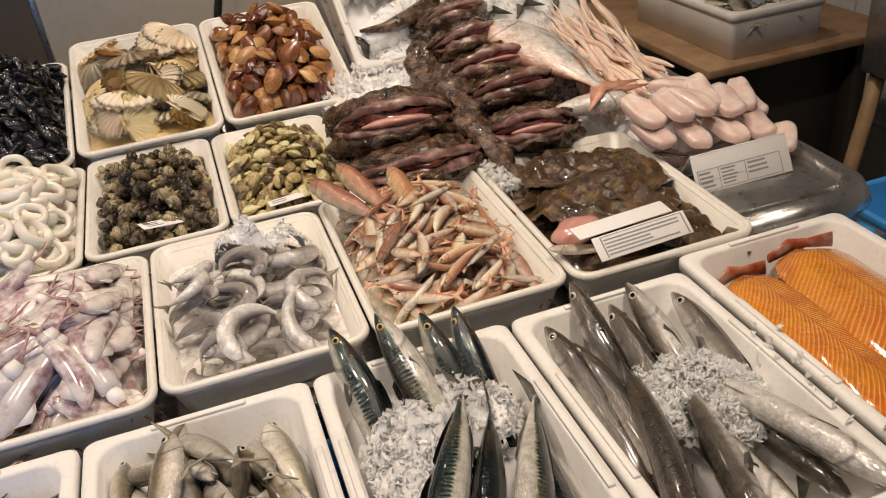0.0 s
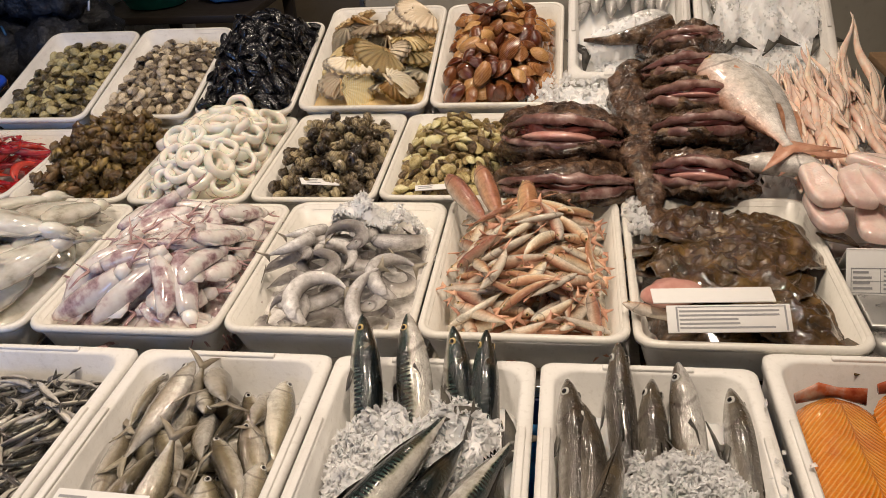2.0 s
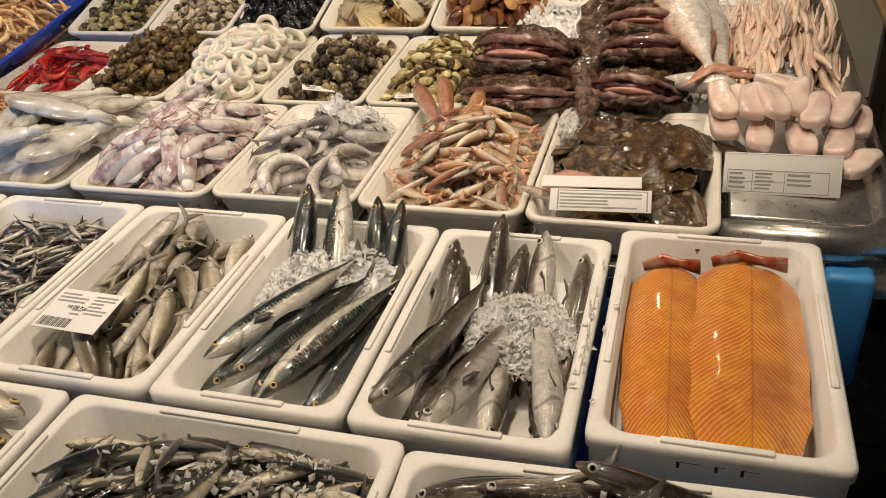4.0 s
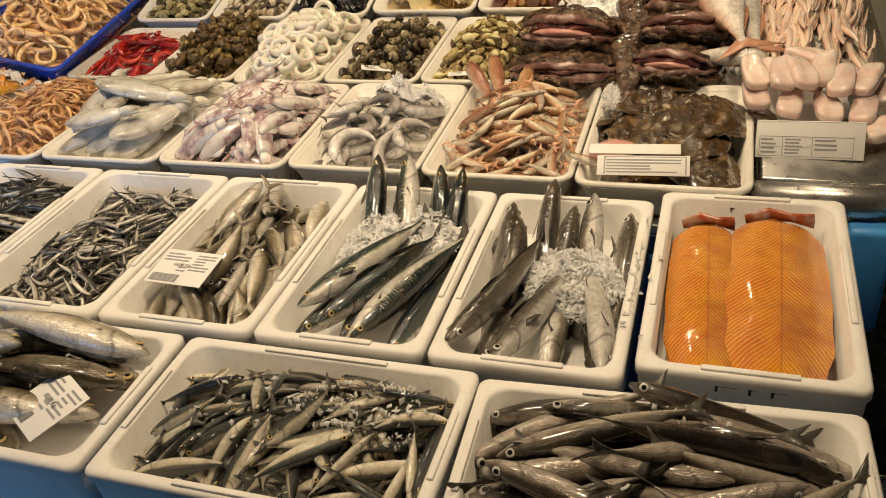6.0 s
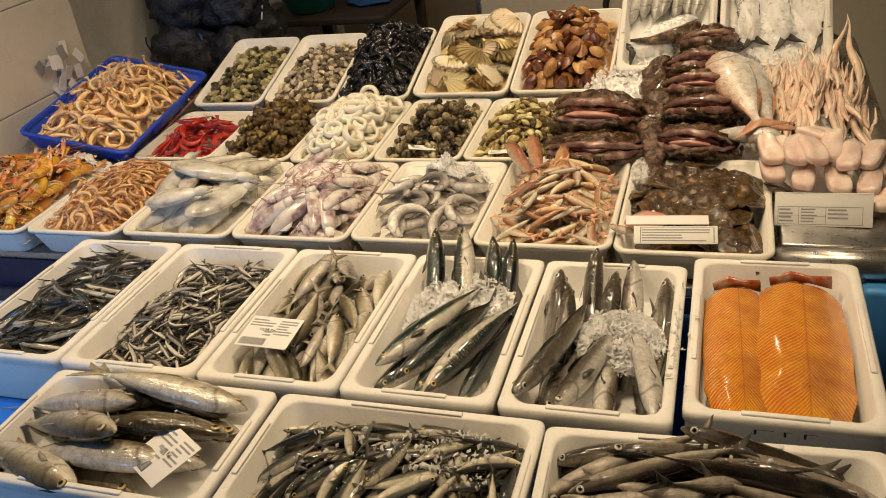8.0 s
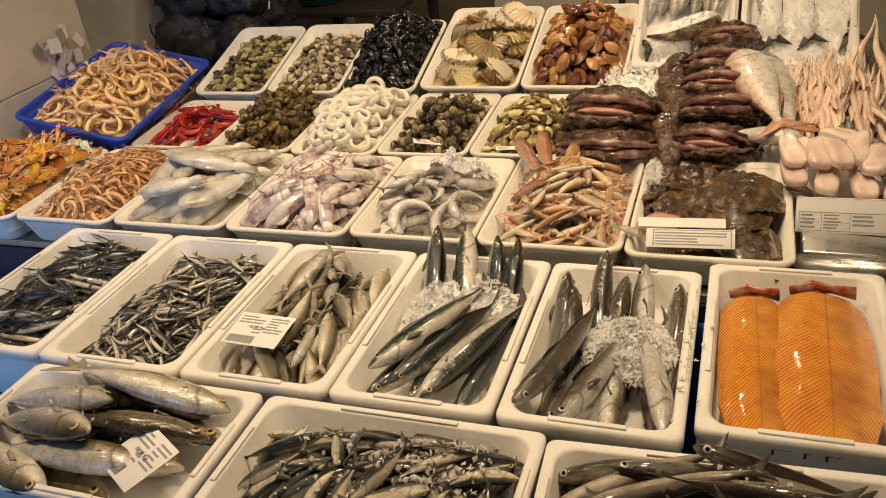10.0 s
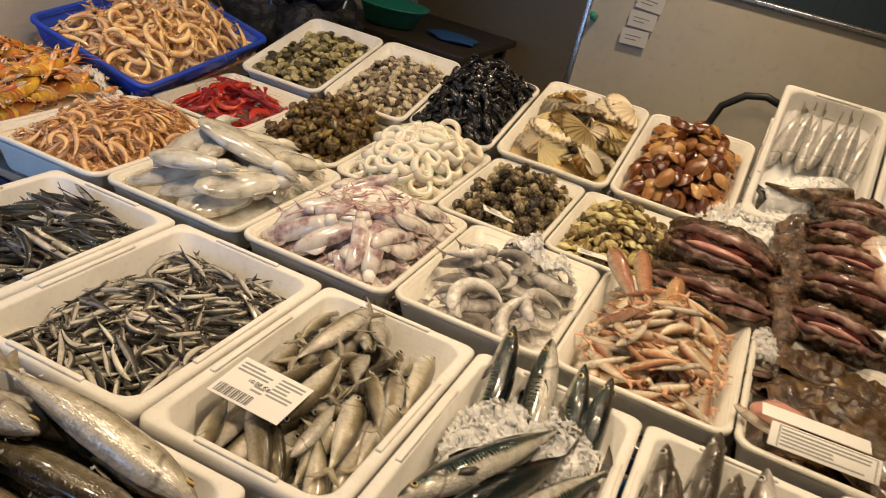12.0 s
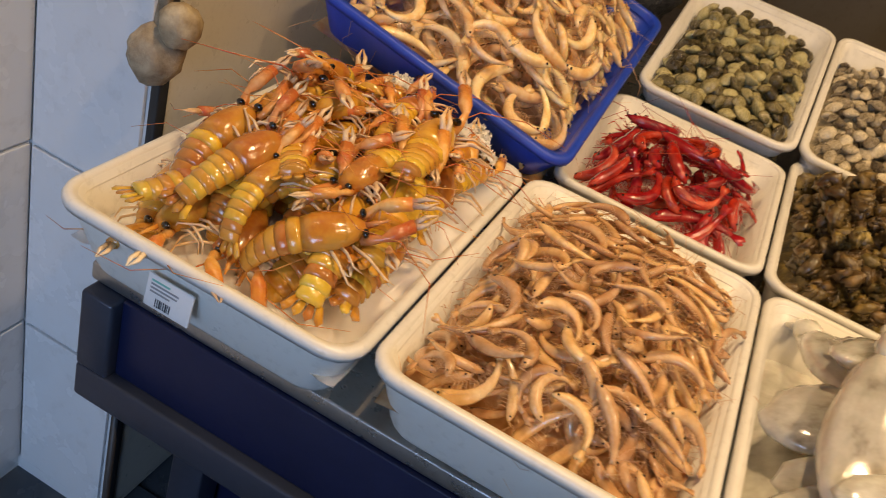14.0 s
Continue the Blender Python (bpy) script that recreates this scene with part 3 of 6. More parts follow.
def shrimp(name, label, L, shell, limb, group, curl=2.6, antenna=1.0, fat=1.0):
    k = 16
    pts, p, rad = [], Vector((0, 0, 0)), []
    for i in range(k):
        s = i / (k - 1)
        a = -curl / 2 + curl * (s ** 1.2)
        p = p + Vector((math.cos(a), math.sin(a), 0)) * L / k
        pts.append(p.copy())
        r = np.interp(s, (0, .06, .2, .38, .45, .7, .9, 1), (.02, .05, .085, .088, .078, .062, .035, .03)) * L * fat
        if s > .4:
            r *= 1 + .10 * (i % 2)
        rad.append((r, r * 0.8))
    mid = sum(pts, Vector()) / k
    pts = [q - mid for q in pts]
    body = tube(bmesh.new(), pts, rad, 7)
    end, d = pts[-1], (pts[-1] - pts[-2]).normalized()
    m = Matrix.Translation(end) @ Matrix.Rotation(math.atan2(d.y, d.x), 4, "Z")
    plate(body, [(-.02 * L, -.02 * L), (.12 * L, -.07 * L), (.16 * L, -.03 * L), (.13 * L, 0), (.16 * L, .03 * L), (.12 * L, .07 * L), (-.02 * L, .02 * L)], .0012, m)
    base = len(body.faces)
    for sgn in (-1, 1):
        bmesh.ops.create_icosphere(body, subdivisions=1, radius=.018 * L, matrix=Matrix.Translation(pts[1] + Vector((0, -.01 * L, sgn * rad[1][1]))))
    body.faces.ensure_lookup_table()
    for f in body.faces[base:]:
        f.material_index = 1
    root = tagged(link(name, body, [shell, EYE_BLACK]), label, "shrimp", group)
    bm = bmesh.new()
    rng = random.Random(int(L * 9999))
    for i in range(3, 13):
        q = pts[i]
        t = (pts[i + 1] - pts[i - 1]).normalized()
        side = Vector((-t.y, t.x, 0))
        ln = L * (.16 if i < 8 else .08)
        tube(bm, [q + side * rad[i][0] * .8, q + side * (rad[i][0] + ln * .5) + t * ln * .2, q + side * (rad[i][0] + ln * .8) - t * ln * .4 + Vector((0, 0, rng.uniform(-.3, .3) * ln))], (.006 * L, .005 * L, .003 * L), 4)
    for sgn in (-1, 1):
        q = pts[0]
        tube(bm, [q, q + Vector((-.12 * L, -.05 * L + sgn * .03 * L, .01)), q + Vector((-.25 * L * antenna, (.08 + sgn * .12) * L, .012 * sgn)), q + Vector((-.2 * L * antenna, (.3 + sgn * .15) * L * antenna, .01))], (.005 * L, .004 * L, .003 * L, .002 * L), 4)
    tube(bm, [pts[1], pts[0], pts[0] + Vector((-.10 * L, -.05 * L, 0))], (.02 * L, .015 * L, .002 * L), 4)
    tagged(part("leg_fringe", bm, limb, root), kind="stuff")
    return root


def langoustine(shell, claw_mat, pale, L=0.15, curl=0.5, seed=0):
    rng = random.Random(seed)
    root = thing("langoustine", "orange langoustine with long spiny claws", "langoustine", "langoustines in the tray")
    car = [Vector((-.48 * L + i * .08 * L, 0, 0)) for i in range(7)]
    part("carapace", tube(bmesh.new(), car, [(.03 * L, .03 * L), (.075 * L, .07 * L), (.10 * L, .09 * L), (.115 * L, .10 * L), (.12 * L, .105 * L), (.115 * L, .10 * L), (.10 * L, .085 * L)], 10), shell, root)
    bm = bmesh.new()
    tube(bm, [Vector((-.47 * L, 0, .02 * L)), Vector((-.56 * L, 0, .035 * L)), Vector((-.66 * L, 0, .05 * L))], (.022 * L, .014 * L, .002 * L), 5)
    part("rostrum", bm, claw_mat, root)
    p, a = Vector((.0, 0, 0)), 0
    for i in range(6):
        a -= curl / 6
        d = Vector((math.cos(a), 0, math.sin(a)))
        r = (.108 - .007 * i) * L
        part("tail_segment", tube(bmesh.new(), [p - d * .012 * L, p + d * .02 * L, p + d * .075 * L, p + d * .10 * L], [(r * .86, r * .7), (r, r * .82), (r * 1.03, r * .84), (r * .9, r * .72)], 10), shell, root)
        p = p + d * .082 * L
    m = Matrix.Translation(p) @ Matrix.Rotation(-a, 4, "Y")
    for yy in (-.07, -.03, 0.01, .05):
        part("tail_fan_blade", plate(bmesh.new(), [(0, yy * L), (.10 * L, (yy * 1.5 - .01) * L), (.14 * L, (yy * 1.5 + .015) * L), (.10 * L, (yy * 1.5 + .04) * L), (0, (yy + .03) * L)], .0015, m), shell, root)
    for sg in (-1, 1):
        bm = bmesh.new()
        spread = rng.uniform(.02, .16)
        q0 = Vector((-.42 * L, sg * .07 * L, -.02 * L))
        q1 = q0 + Vector((-.16 * L, sg * spread * .5 * L, rng.uniform(0, .1) * L))
        q2 = q1 + Vector((-.24 * L, sg * (spread - .10) * L, rng.uniform(-.05, .12) * L))
        q3 = q2 + (q2 - q1) * .75
        tube(bm, [q0, (q0 + q1) / 2, q1, q1 + (q2 - q1) * .3, q2], [.022 * L, .03 * L, .02 * L, .042 * L, .04 * L], 7)
        claw = part("claw", bm, claw_mat, root)
        bm = bmesh.new()
        for w in (-1, 1):
            o = Vector((0, w * .02 * L, 0))
            tube(bm, [q2 + o * .6, q2 * .5 + q3 * .5 + o * 1.25, q3 + o * .2], [.02 * L, .015 * L, .003 * L], 5)
        part("pincer", bm, pale, claw)
    for i in range(3):
        for sg in (-1, 1):
            q = Vector(((-.36 + i * .085) * L, sg * .09 * L, -.03 * L))
            bm = bmesh.new()
            e = Vector((rng.uniform(-.2, -.02) * L, sg * rng.uniform(.14, .22) * L, rng.uniform(-.06, .06) * L))
            tube(bm, [q, q + e * .5 + Vector((0, 0, .04 * L)), q + e, q + e + Vector((-.06 * L, sg * .02 * L, -.05 * L))], [.012 * L, .011 * L, .008 * L, .003 * L], 5)
            part("leg", bm, pale, root)
    for sg in (-1, 1):
        bm = bmesh.new()
        bmesh.ops.create_icosphere(bm, subdivisions=2, radius=.028 * L, matrix=Matrix.Translation((-.46 * L, sg * .065 * L, .045 * L)))
        part("eye", bm, EYE_BLACK, root)
        bm = bmesh.new()
        tube(bm, [Vector((-.47 * L, sg * .03 * L, 0)), Vector((-.7 * L, sg * .15 * L, .06 * L)), Vector((-.85 * L, sg * .4 * L, .04 * L)), Vector((-.75 * L, sg * .65 * L, .0))], [.008 * L, .005 * L, .004 * L, .002 * L], 4)
        part("antenna", bm, claw_mat, root)
    return root


def clam(name, label, category, group, a, b, c, mat, seed=0, point=0.25):
    def shape(p):
        y = p.y * (1 - point * p.x) if p.x > 0 else p.y * (1 + point * 0.3 * p.x)
        seam = 1 + 0.06 * math.exp(-(p.z * 6) ** 2)
        rr = min(1, p.x * p.x + p.y * p.y)
        return Vector((p.x * seam, y * seam + 0.12 * p.x * p.x, p.z * (0.45 + 0.55 * (1 - rr)) * (1.15 - 0.3 * p.x)))
    return tagged(link(name, blob(a, b, c, 0.07, 1.4, seed, 2 if a < .02 else 3, shape), mat), label, category, group)


def scallop(mat, r, seed):
    rng = random.Random(seed)
    root = thing("scallop", "ribbed fan-shaped scallop shell, cream and tan", "scallop", "scallops in the tray")
    for side in (1, -1):
        bm = bmesh.new()
        rows = []
        nr, na = 8, 57
        for i in range(nr):
            t = (i + .5) / (nr - .5)
            row = []
            for j in range(na):
                ph = radians(-72 + 144 * j / (na - 1))
                rib = math.cos(math.pi * 2 * 11 * (j / (na - 1)))
                rr = r * 2 * t * (0.62 + 0.38 * math.cos(ph) ** .8) * (1 + .015 * rib * t)
                dome = (1 - (2 * t - 1) ** 2 * .9 if t > .5 else 1 - (2 * t - 1) ** 2) * (math.cos(ph) ** .6)
                row.append(bm.verts.new((rr * math.cos(ph) - r, rr * math.sin(ph) * 1.06, side * (r * (.26 if side > 0 else .10) * dome + .055 * r * rib * t + .002))))
            rows.append(row)
        for i in range(nr - 1):
            for j in range(na - 1):
                f = (rows[i][j], rows[i + 1][j], rows[i + 1][j + 1], rows[i][j + 1])
                bm.faces.new(f if side > 0 else f[::-1])
        bmesh.ops.solidify(bm, geom=bm.faces[:], thickness=0.002)
        part("shell_half", bm, mat, root)
    part("hinge_ear", plate(bmesh.new(), [(-r * 1.02, -.5 * r), (-.72 * r, -.36 * r), (-.68 * r, 0), (-.72 * r, .36 * r), (-r * 1.02, .5 * r)], .004), mat, root)
    return root


def snail(name, label, group, R, mat, spikes=0, seed=0, turns=3.2):
    rng = random.Random(seed)
    bm = bmesh.new()
    pts, rad = [], []
    k = 34
    for i in range(k):
        t = i / (k - 1)
        g = (1 - t) ** 1.15
        a = turns * 6.283 * t
        pts.append(Vector((R * (-.45 + 1.15 * t), R * .52 * g * math.cos(a), R * .52 * g * math.sin(a))))
        rad.append(R * (.53 * g + .02))
    tube(bm, pts, rad, 9, up=(1, 0, 0.01))
    tube(bm, [Vector((-.5 * R, .3 * R, 0)), Vector((-.9 * R, .12 * R, 0)), Vector((-1.15 * R, 0, 0))], [.32 * R, .2 * R, .07 * R], 7)
    for n, v in enumerate(bm.verts):
        v.co += noise.noise_vector(v.co * (2.5 / R)) * R * (.05 if not spikes else .16)
        if spikes and n % 5 == 0:
            v.co += Vector((0, v.co.y, v.co.z)).normalized() * R * rng.uniform(.1, .42)
    return tagged(link(name, bm, mat), label, "sea snail", group)


def squid(mat, dark, L, seed, bend=0.5):
    rng = random.Random(seed)
    root = thing("squid", "small pink and violet squid, wet and glossy", "squid", "small squid in the tray")
    pts, p = [], Vector((0, 0, 0))
    k = 12
    for i in range(k):
        a = bend * (i / (k - 1) - .5)
        p = p + Vector((math.cos(a), math.sin(a), 0)) * L * .72 / k
        pts.append(p.copy())
    mid = pts[k // 2].copy()
    pts = [q - mid for q in pts]
    part("mantle", tube(bmesh.new(), pts, [(r * L * 1.1, r * L * .8) for r in (.03, .055, .075, .088, .095, .098, .1, .1, .097, .09, .08, .07)], 12), mat, root)
    part("head", tube(bmesh.new(), [pts[-1], pts[-1] + Vector((.05 * L, .01 * L, 0)), pts[-1] + Vector((.11 * L, .02 * L, 0))], [(.06 * L, .05 * L), (.065 * L, .055 * L), (.04 * L, .035 * L)], 10), mat, root)
    for i in range(3):
        q = pts[-1] + Vector((.10 * L, .02 * L + (i - 1) * .022 * L, 0))
        e = rng.uniform(-.1, .1) * L
        part("tentacle", tube(bmesh.new(), [q, q + Vector((.1 * L, e, .01 * L)), q + Vector((.2 * L, e * 2.2, -.01 * L))], [.014 * L, .011 * L, .003 * L], 5), dark, root)
    for sg in (-1, 1):
        m = Matrix.Translation(pts[1])
        part("fin", plate(bmesh.new(), [(0, sg * .03 * L), (.10 * L, sg * .15 * L), (.18 * L, sg * .14 * L), (.26 * L, sg * .07 * L)][::sg], .002, m), mat, root)
    return root


def cuttlefish(mat, pale, L, seed):
    rng = random.Random(seed)
    root = thing("cuttlefish", "whole white-grey cuttlefish, smooth and wet", "cuttlefish", "cuttlefish in the tray")
    part("mantle", blob(L * .40, L * .23, L * .10, .14, 1.6, seed, 3, lambda p: Vector((p.x, p.y * (1 - .22 * p.x), p.z))), mat, root)
    bm = blob(L * .38, L * .235, L * .03, .1, 2.2, seed + 3, 3)
    for v in bm.verts:
        v.co.z += .02 * L * noise.noise(v.co * 40)
    part("fin_skirt", bm, pale, root)
    h = blob(L * .12, L * .12, L * .085, .1, 1.5, seed + 9, 2)
    bmesh.ops.translate(h, vec=(L * .40, 0, 0), verts=h.verts)
    part("head", h, mat, root)
    for i in range(7):
        y = (i - 3) * .028 * L
        e = rng.uniform(-.05, .05) * L
        part("arm", tube(bmesh.new(), [Vector((.46 * L, y, 0)), Vector((.51 * L, y * 1.1 + e * .4, -.012 * L)), Vector((.56 * L, y * .9 + e, -.03 * L))], [.024 * L, .02 * L, .005 * L], 6), pale, root)
    return root


def squid_ring(r, t, mat, seed):
    rng = random.Random(seed)
    bm = bmesh.new()
    k, n = 22, 8
    vs = []
    for i in range(k):
        a = 6.283 * i / k
        rr = r * (1 + .10 * noise.noise((math.cos(a) * 1.3, math.sin(a) * 1.3, seed)))
        row = []
        for j in range(n):
            b = 6.283 * j / n
            row.append(bm.verts.new(((rr + t * .62 * math.cos(b)) * math.cos(a), (rr + t * .62 * math.cos(b)) * math.sin(a), t * .9 * math.sin(b) + .15 * r * noise.noise((math.cos(a), math.sin(a), seed + 4)))))
        vs.append(row)
    for i in range(k):
        for j in range(n):
            bm.faces.new((vs[i][j], vs[(i + 1) % k][j], vs[(i + 1) % k][(j + 1) % n], vs[i][(j + 1) % n]))
    return tagged(link("squid_ring", bm, mat), "thick translucent white squid ring", "squid ring", "cut squid rings in the tray")


def card(name, label, category, m, w, h, rows, thick=0.002, seed=0, words=()):
    """A printed card, lying in x, y of m."""
    rng = random.Random(seed)
    root = thing(name, label, category)
    part("sheet", box_bm(-w / 2, w / 2, -h / 2, h / 2, -thick, 0, 0.0008), PAPER, root)
    for (x0, y0, x1, y1, ink) in rows:
        part("print_bar", box_bm(x0 * w / 2, x1 * w / 2, y0 * h / 2, y1 * h / 2, 0.0001, 0.0005, 0), INK if ink else GREY_INK, root, smooth=False)
    for txt, x, y, s in words:
        cu = bpy.data.curves.new("print", "FONT")
        cu.body, cu.size, cu.extrude = txt, s * h, 0.0002
        cu.materials.append(INK)
        ob = new("print", cu)
        ob.parent = root
        ob.matrix_basis = Matrix.Translation((x * w / 2, y * h / 2, .0006))
    root.matrix_basis = m
    return root


def text_rows(x0, x1, y0, y1, n, seed):
    rng = random.Random(seed)
    out = []
    for i in range(n):
        y = y1 + (y0 - y1) * (i + .5) / n
        t = abs(y1 - y0) / n * .22
        out.append((x0, y - t, x0 + (x1 - x0) * rng.uniform(.55, 1), y + t, 0))
    return out


def barcode(x0, x1, y0, y1, n=14):
    return [(x0 + (x1 - x0) * i / n, y0, x0 + (x1 - x0) * (i + .35 + .3 * (i * 7 % 3) / 2) / n, y1, 1) for i in range(n)]


# ---- the room ----
def slab(name, x0, x1, y0, y1, z0, z1, mat, label, category, bevel=0.0, kind="structure"):
    return tagged(link(name, box_bm(x0, x1, y0, y1, z0, z1, bevel), mat, smooth=False), label, category, "", kind)


slab("floor", -7, 5, -5, 6, -0.2, -0.004, FLOOR, "dark wet floor under small tiles", "floor")
# unseen ceiling, added to shut out the sky and kept dark against bounce
slab("ceiling", -7, 5, -5, 6, 2.9, 3.0, CEIL, "unseen dark ceiling added to close the room", "ceiling")
slab("wall_back", -7, 5, 4.0, 4.15, 0, 2.9, BEIGE, "beige brown back wall", "wall")
slab("wall_right", 1.55, 1.7, -5, 4.0, 0, 2.9, TILE_WALL, "white tiled side wall", "wall")
# unseen front wall, added only to enclose the space
slab("wall_front", -3.0, 1.55, -5, -4.85, 0, 2.9, CEIL, "unseen dark wall added to close the room", "wall")
slab("wall_left", -3.0, -2.372, -1.6, 4.0, 0, 2.9, TILE_WALL, "white tiled wall beside the counter", "wall")
slab("wall_return", -2.372, -2.192, .705, .72, 0, 2.9, TILE_WALL, "narrow white tiled wall end beside the counter", "wall")
slab("backdrop_band", -1.9, 1.55, 3.9, 3.99, 1.2, 2.2, BLUEGREY, "blue-grey tiled band on the back wall", "wall")


def tiles(parent, origin, du, dv, nu, nv, su, sv, normal, mat, thick=0.006, gap=0.003):
    o, du, dv, nn = Vector(origin), Vector(du), Vector(dv), Vector(normal)
    rot = Matrix((du, dv, nn)).transposed().to_4x4()
    bm = box_bm(gap, su - gap, gap, sv - gap, 0, thick, 0.0015)
    me = bpy.data.meshes.new("tile")
    bm.to_mesh(me)
    bm.free()
    me.materials.append(mat)
    for i in range(nu):
        for j in range(nv):
            ob = new("tile", me)
            ob.parent = parent
            ob.matrix_basis = Matrix.Translation(o + du * su * i + dv * sv * j) @ rot


partition = slab("partition", -1.15, 1.2, 3.10, 3.16, 0.0, 1.28, CREAM, "cream cold-room panel behind the counter", "panel", 0.004)
part("edge_strip", box_bm(-1.175, -1.15, 3.09, 3.17, 0, 1.29, 0.003), STEEL, partition)
part("top_strip", box_bm(-1.15, 1.2, 3.085, 3.175, 1.281, 1.30, 0.003), STEEL, partition)

# the tall cream panel beside the counter, with paper slips
ENAMEL = plain("cream_enamel", (0.70, 0.66, 0.57), 0.3, grime=0.15)
board = tagged(link("cold_cabinet", box_bm(-2.37, -2.192, .722, 1.40, 0.0, 1.9, 0.004), ENAMEL, smooth=False), "tall cream enamelled cabinet side with paper slips", "cabinet")
part("door_seal", box_bm(-2.195, -2.183, .703, .721, 0.0, 1.9, 0.002), DARK_RUBBER, board)
for z0, z1 in ((.03, .338), (.342, .650), (.654, .962), (.966, 1.274), (1.278, 1.88)):
    part("panel", box_bm(-2.192, -2.186, .725, 1.398, z0, z1, 0.0015), ENAMEL, board, smooth=False)
rs = random.Random(4)
for i in range(18):
    y, z = rs.gauss(1.24, .055), rs.uniform(0.95, 1.13)
    ob = part("paper_slip", box_bm(-.024, .024, -.017, .017, 0, .001, 0), GREY_INK if i % 5 == 0 else PAPER, board, smooth=False)
    ob.matrix_basis = Matrix.Translation((-2.184 + i * 0.0012, y, z)) @ Matrix.Rotation(radians(90 + rs.uniform(-14, 14)), 4, "Y") @ Matrix.Rotation(rs.uniform(-.7, .7), 4, "Z")

# hanging garlic bulbs
garlic = thing("hanging_garlic", "dried beige garlic bulb hanging by its stalk", "garlic")
GARLIC = mottled("dry_garlic", [(0.3, (0.20, 0.13, 0.07)), (0.7, (0.48, 0.38, 0.25))], 50, 0.6, 0.9)
for i, (dz, r) in enumerate(((0, .03), (.035, .022))):
    bm = blob(r, r, r * 1.15, .15, 2, i, 3)
    bmesh.ops.translate(bm, vec=(-2.165 + .024 * i, .668, .875 + dz * 1.2), verts=bm.verts)
    part("bulb", bm, GARLIC, garlic)
part("stalk", tube(bmesh.new(), [(-2.165, .668, .90), (-2.16, .672, .99), (-2.165, .690, 1.16)], [.008, .006, .005], 6, up=(1, 0, 0)), GARLIC, garlic)

# ---- the counter ----
counter = thing("display_counter", "stainless steel fish counter with a navy front panel", "counter")
part("worktop", box_bm(-2.09, .455, .512, 1.98, .70, .722, .003), STEEL, counter)
part("front_panel", box_bm(-2.045, .40, .508, .520, .598, .699, .002), NAVY, counter)
part("inner_base", box_bm(-2.02, .38, .70, 1.9, .02, .699, .003), NAVY, counter)
part("edge_rail", tube(bmesh.new(), [(.17, .555, .775), (.38, .555, .775), (.425, .57, .775), (.447, .61, .775), (.45, .70, .775), (.45, 1.98, .80)], [(.03, .032)] * 6, 10), STEEL, counter, "rounded stainless edge")
part("side_ledge", box_bm(.19, .47, .60, 1.98, .724, .792, .004), STEEL, counter)
part("front_rail", box_bm(-2.085, .34, .494, .53, .552, .598, .004), DARK_STEEL, counter, "dark steel rail under the trays")
for x in (-2.04, .37):
    for y in (.64, 1.9):
        part("leg", box_bm(x, x + .05, y, y + .05, 0, .70, .003), DARK_STEEL, counter)
part("end_post", box_bm(-2.085, -2.045, .494, .53, .598, .699, .004), DARK_STEEL, counter)
part("side_rail", box_bm(-2.085, -2.045, .53, 1.95, .552, .598, .004), DARK_STEEL, counter)
part("power_cable", tube(bmesh.new(), [(-2.03, .50, .56), (-2.035, .505, .35), (-2.02, .50, .1), (-2.03, .51, .0)], [.004] * 4, 6, up=(1, 0, 0)), DARK_RUBBER, counter)
part("blue_bumper", box_bm(.345, .425, .50, .553, .51, .745, .012), PALE_BLUE, counter, "rounded bright blue plastic bumper")


def wedge(x0, x1, y0, z0, y1, z1, zb=.723):
    bm = bmesh.new()
    v = [bm.verts.new(p) for p in ((x0, y0, zb), (x1, y0, zb), (x1, y1, zb), (x0, y1, zb), (x0, y0, z0), (x1, y0, z0), (x1, y1, z1), (x0, y1, z1))]
    for f in ((3, 2, 1, 0), (4, 5, 6, 7), (0, 1, 5, 4), (1, 2, 6, 5), (2, 3, 7, 6), (3, 0, 4, 7)):
        bm.faces.new([v[i] for i in f])
    return part("sloping_shelf", bm, STEEL, counter, smooth=False)


wedge(-1.74, -.28, 1.40, .765, 1.78, .872)
wedge(-.27, .36, 1.54, .80, 1.92, 1.07)
wedge(-1.76, -.39, 1.0, .7235, 1.39, .742)
wedge(-2.09, -1.90, 1.0, .80, 1.45, .86)


def crate(x0, x1, y0, y1, z0, z1):
    root = thing("plastic_crate", "stacking bright blue plastic crate under the fish boxes", "crate", "blue crates")
    cx, cy, hw, hl = (x0 + x1) / 2, (y0 + y1) / 2, (x1 - x0) / 2 - .002, (y1 - y0) / 2 - .002
    rr = [[(cx + px, cy + py, pz) for px, py, pz in round_rect(hw - i, hl - i, .02, z)] for i, z in ((.012, z0), (.01, z1 - .03), (0, z1 - .028), (0, z1 - .004), (.003, z1), (.012, z1), (.016, z1 - .006), (.02, z0 + .01))]
    part("body", rings_bm(rr), PALE_BLUE, root)
    for k in range(5):
        f = (k + .5) / 5
        part("rib", box_bm(x0 + (x1 - x0) * f - .005, x0 + (x1 - x0) * f + .005, y0 + .001, y0 + .014, z0 + .01, z1 - .03, .002), PALE_BLUE, root)
    return root


for gx in (-1.62, -1.13, -.64, -.15):
    for gy0, gy1 in ((-.47, -.01), (.0, .49)):
        for z in (0, .224, .448):
            crate(gx, gx + .485, gy0, gy1, z, z + .222)

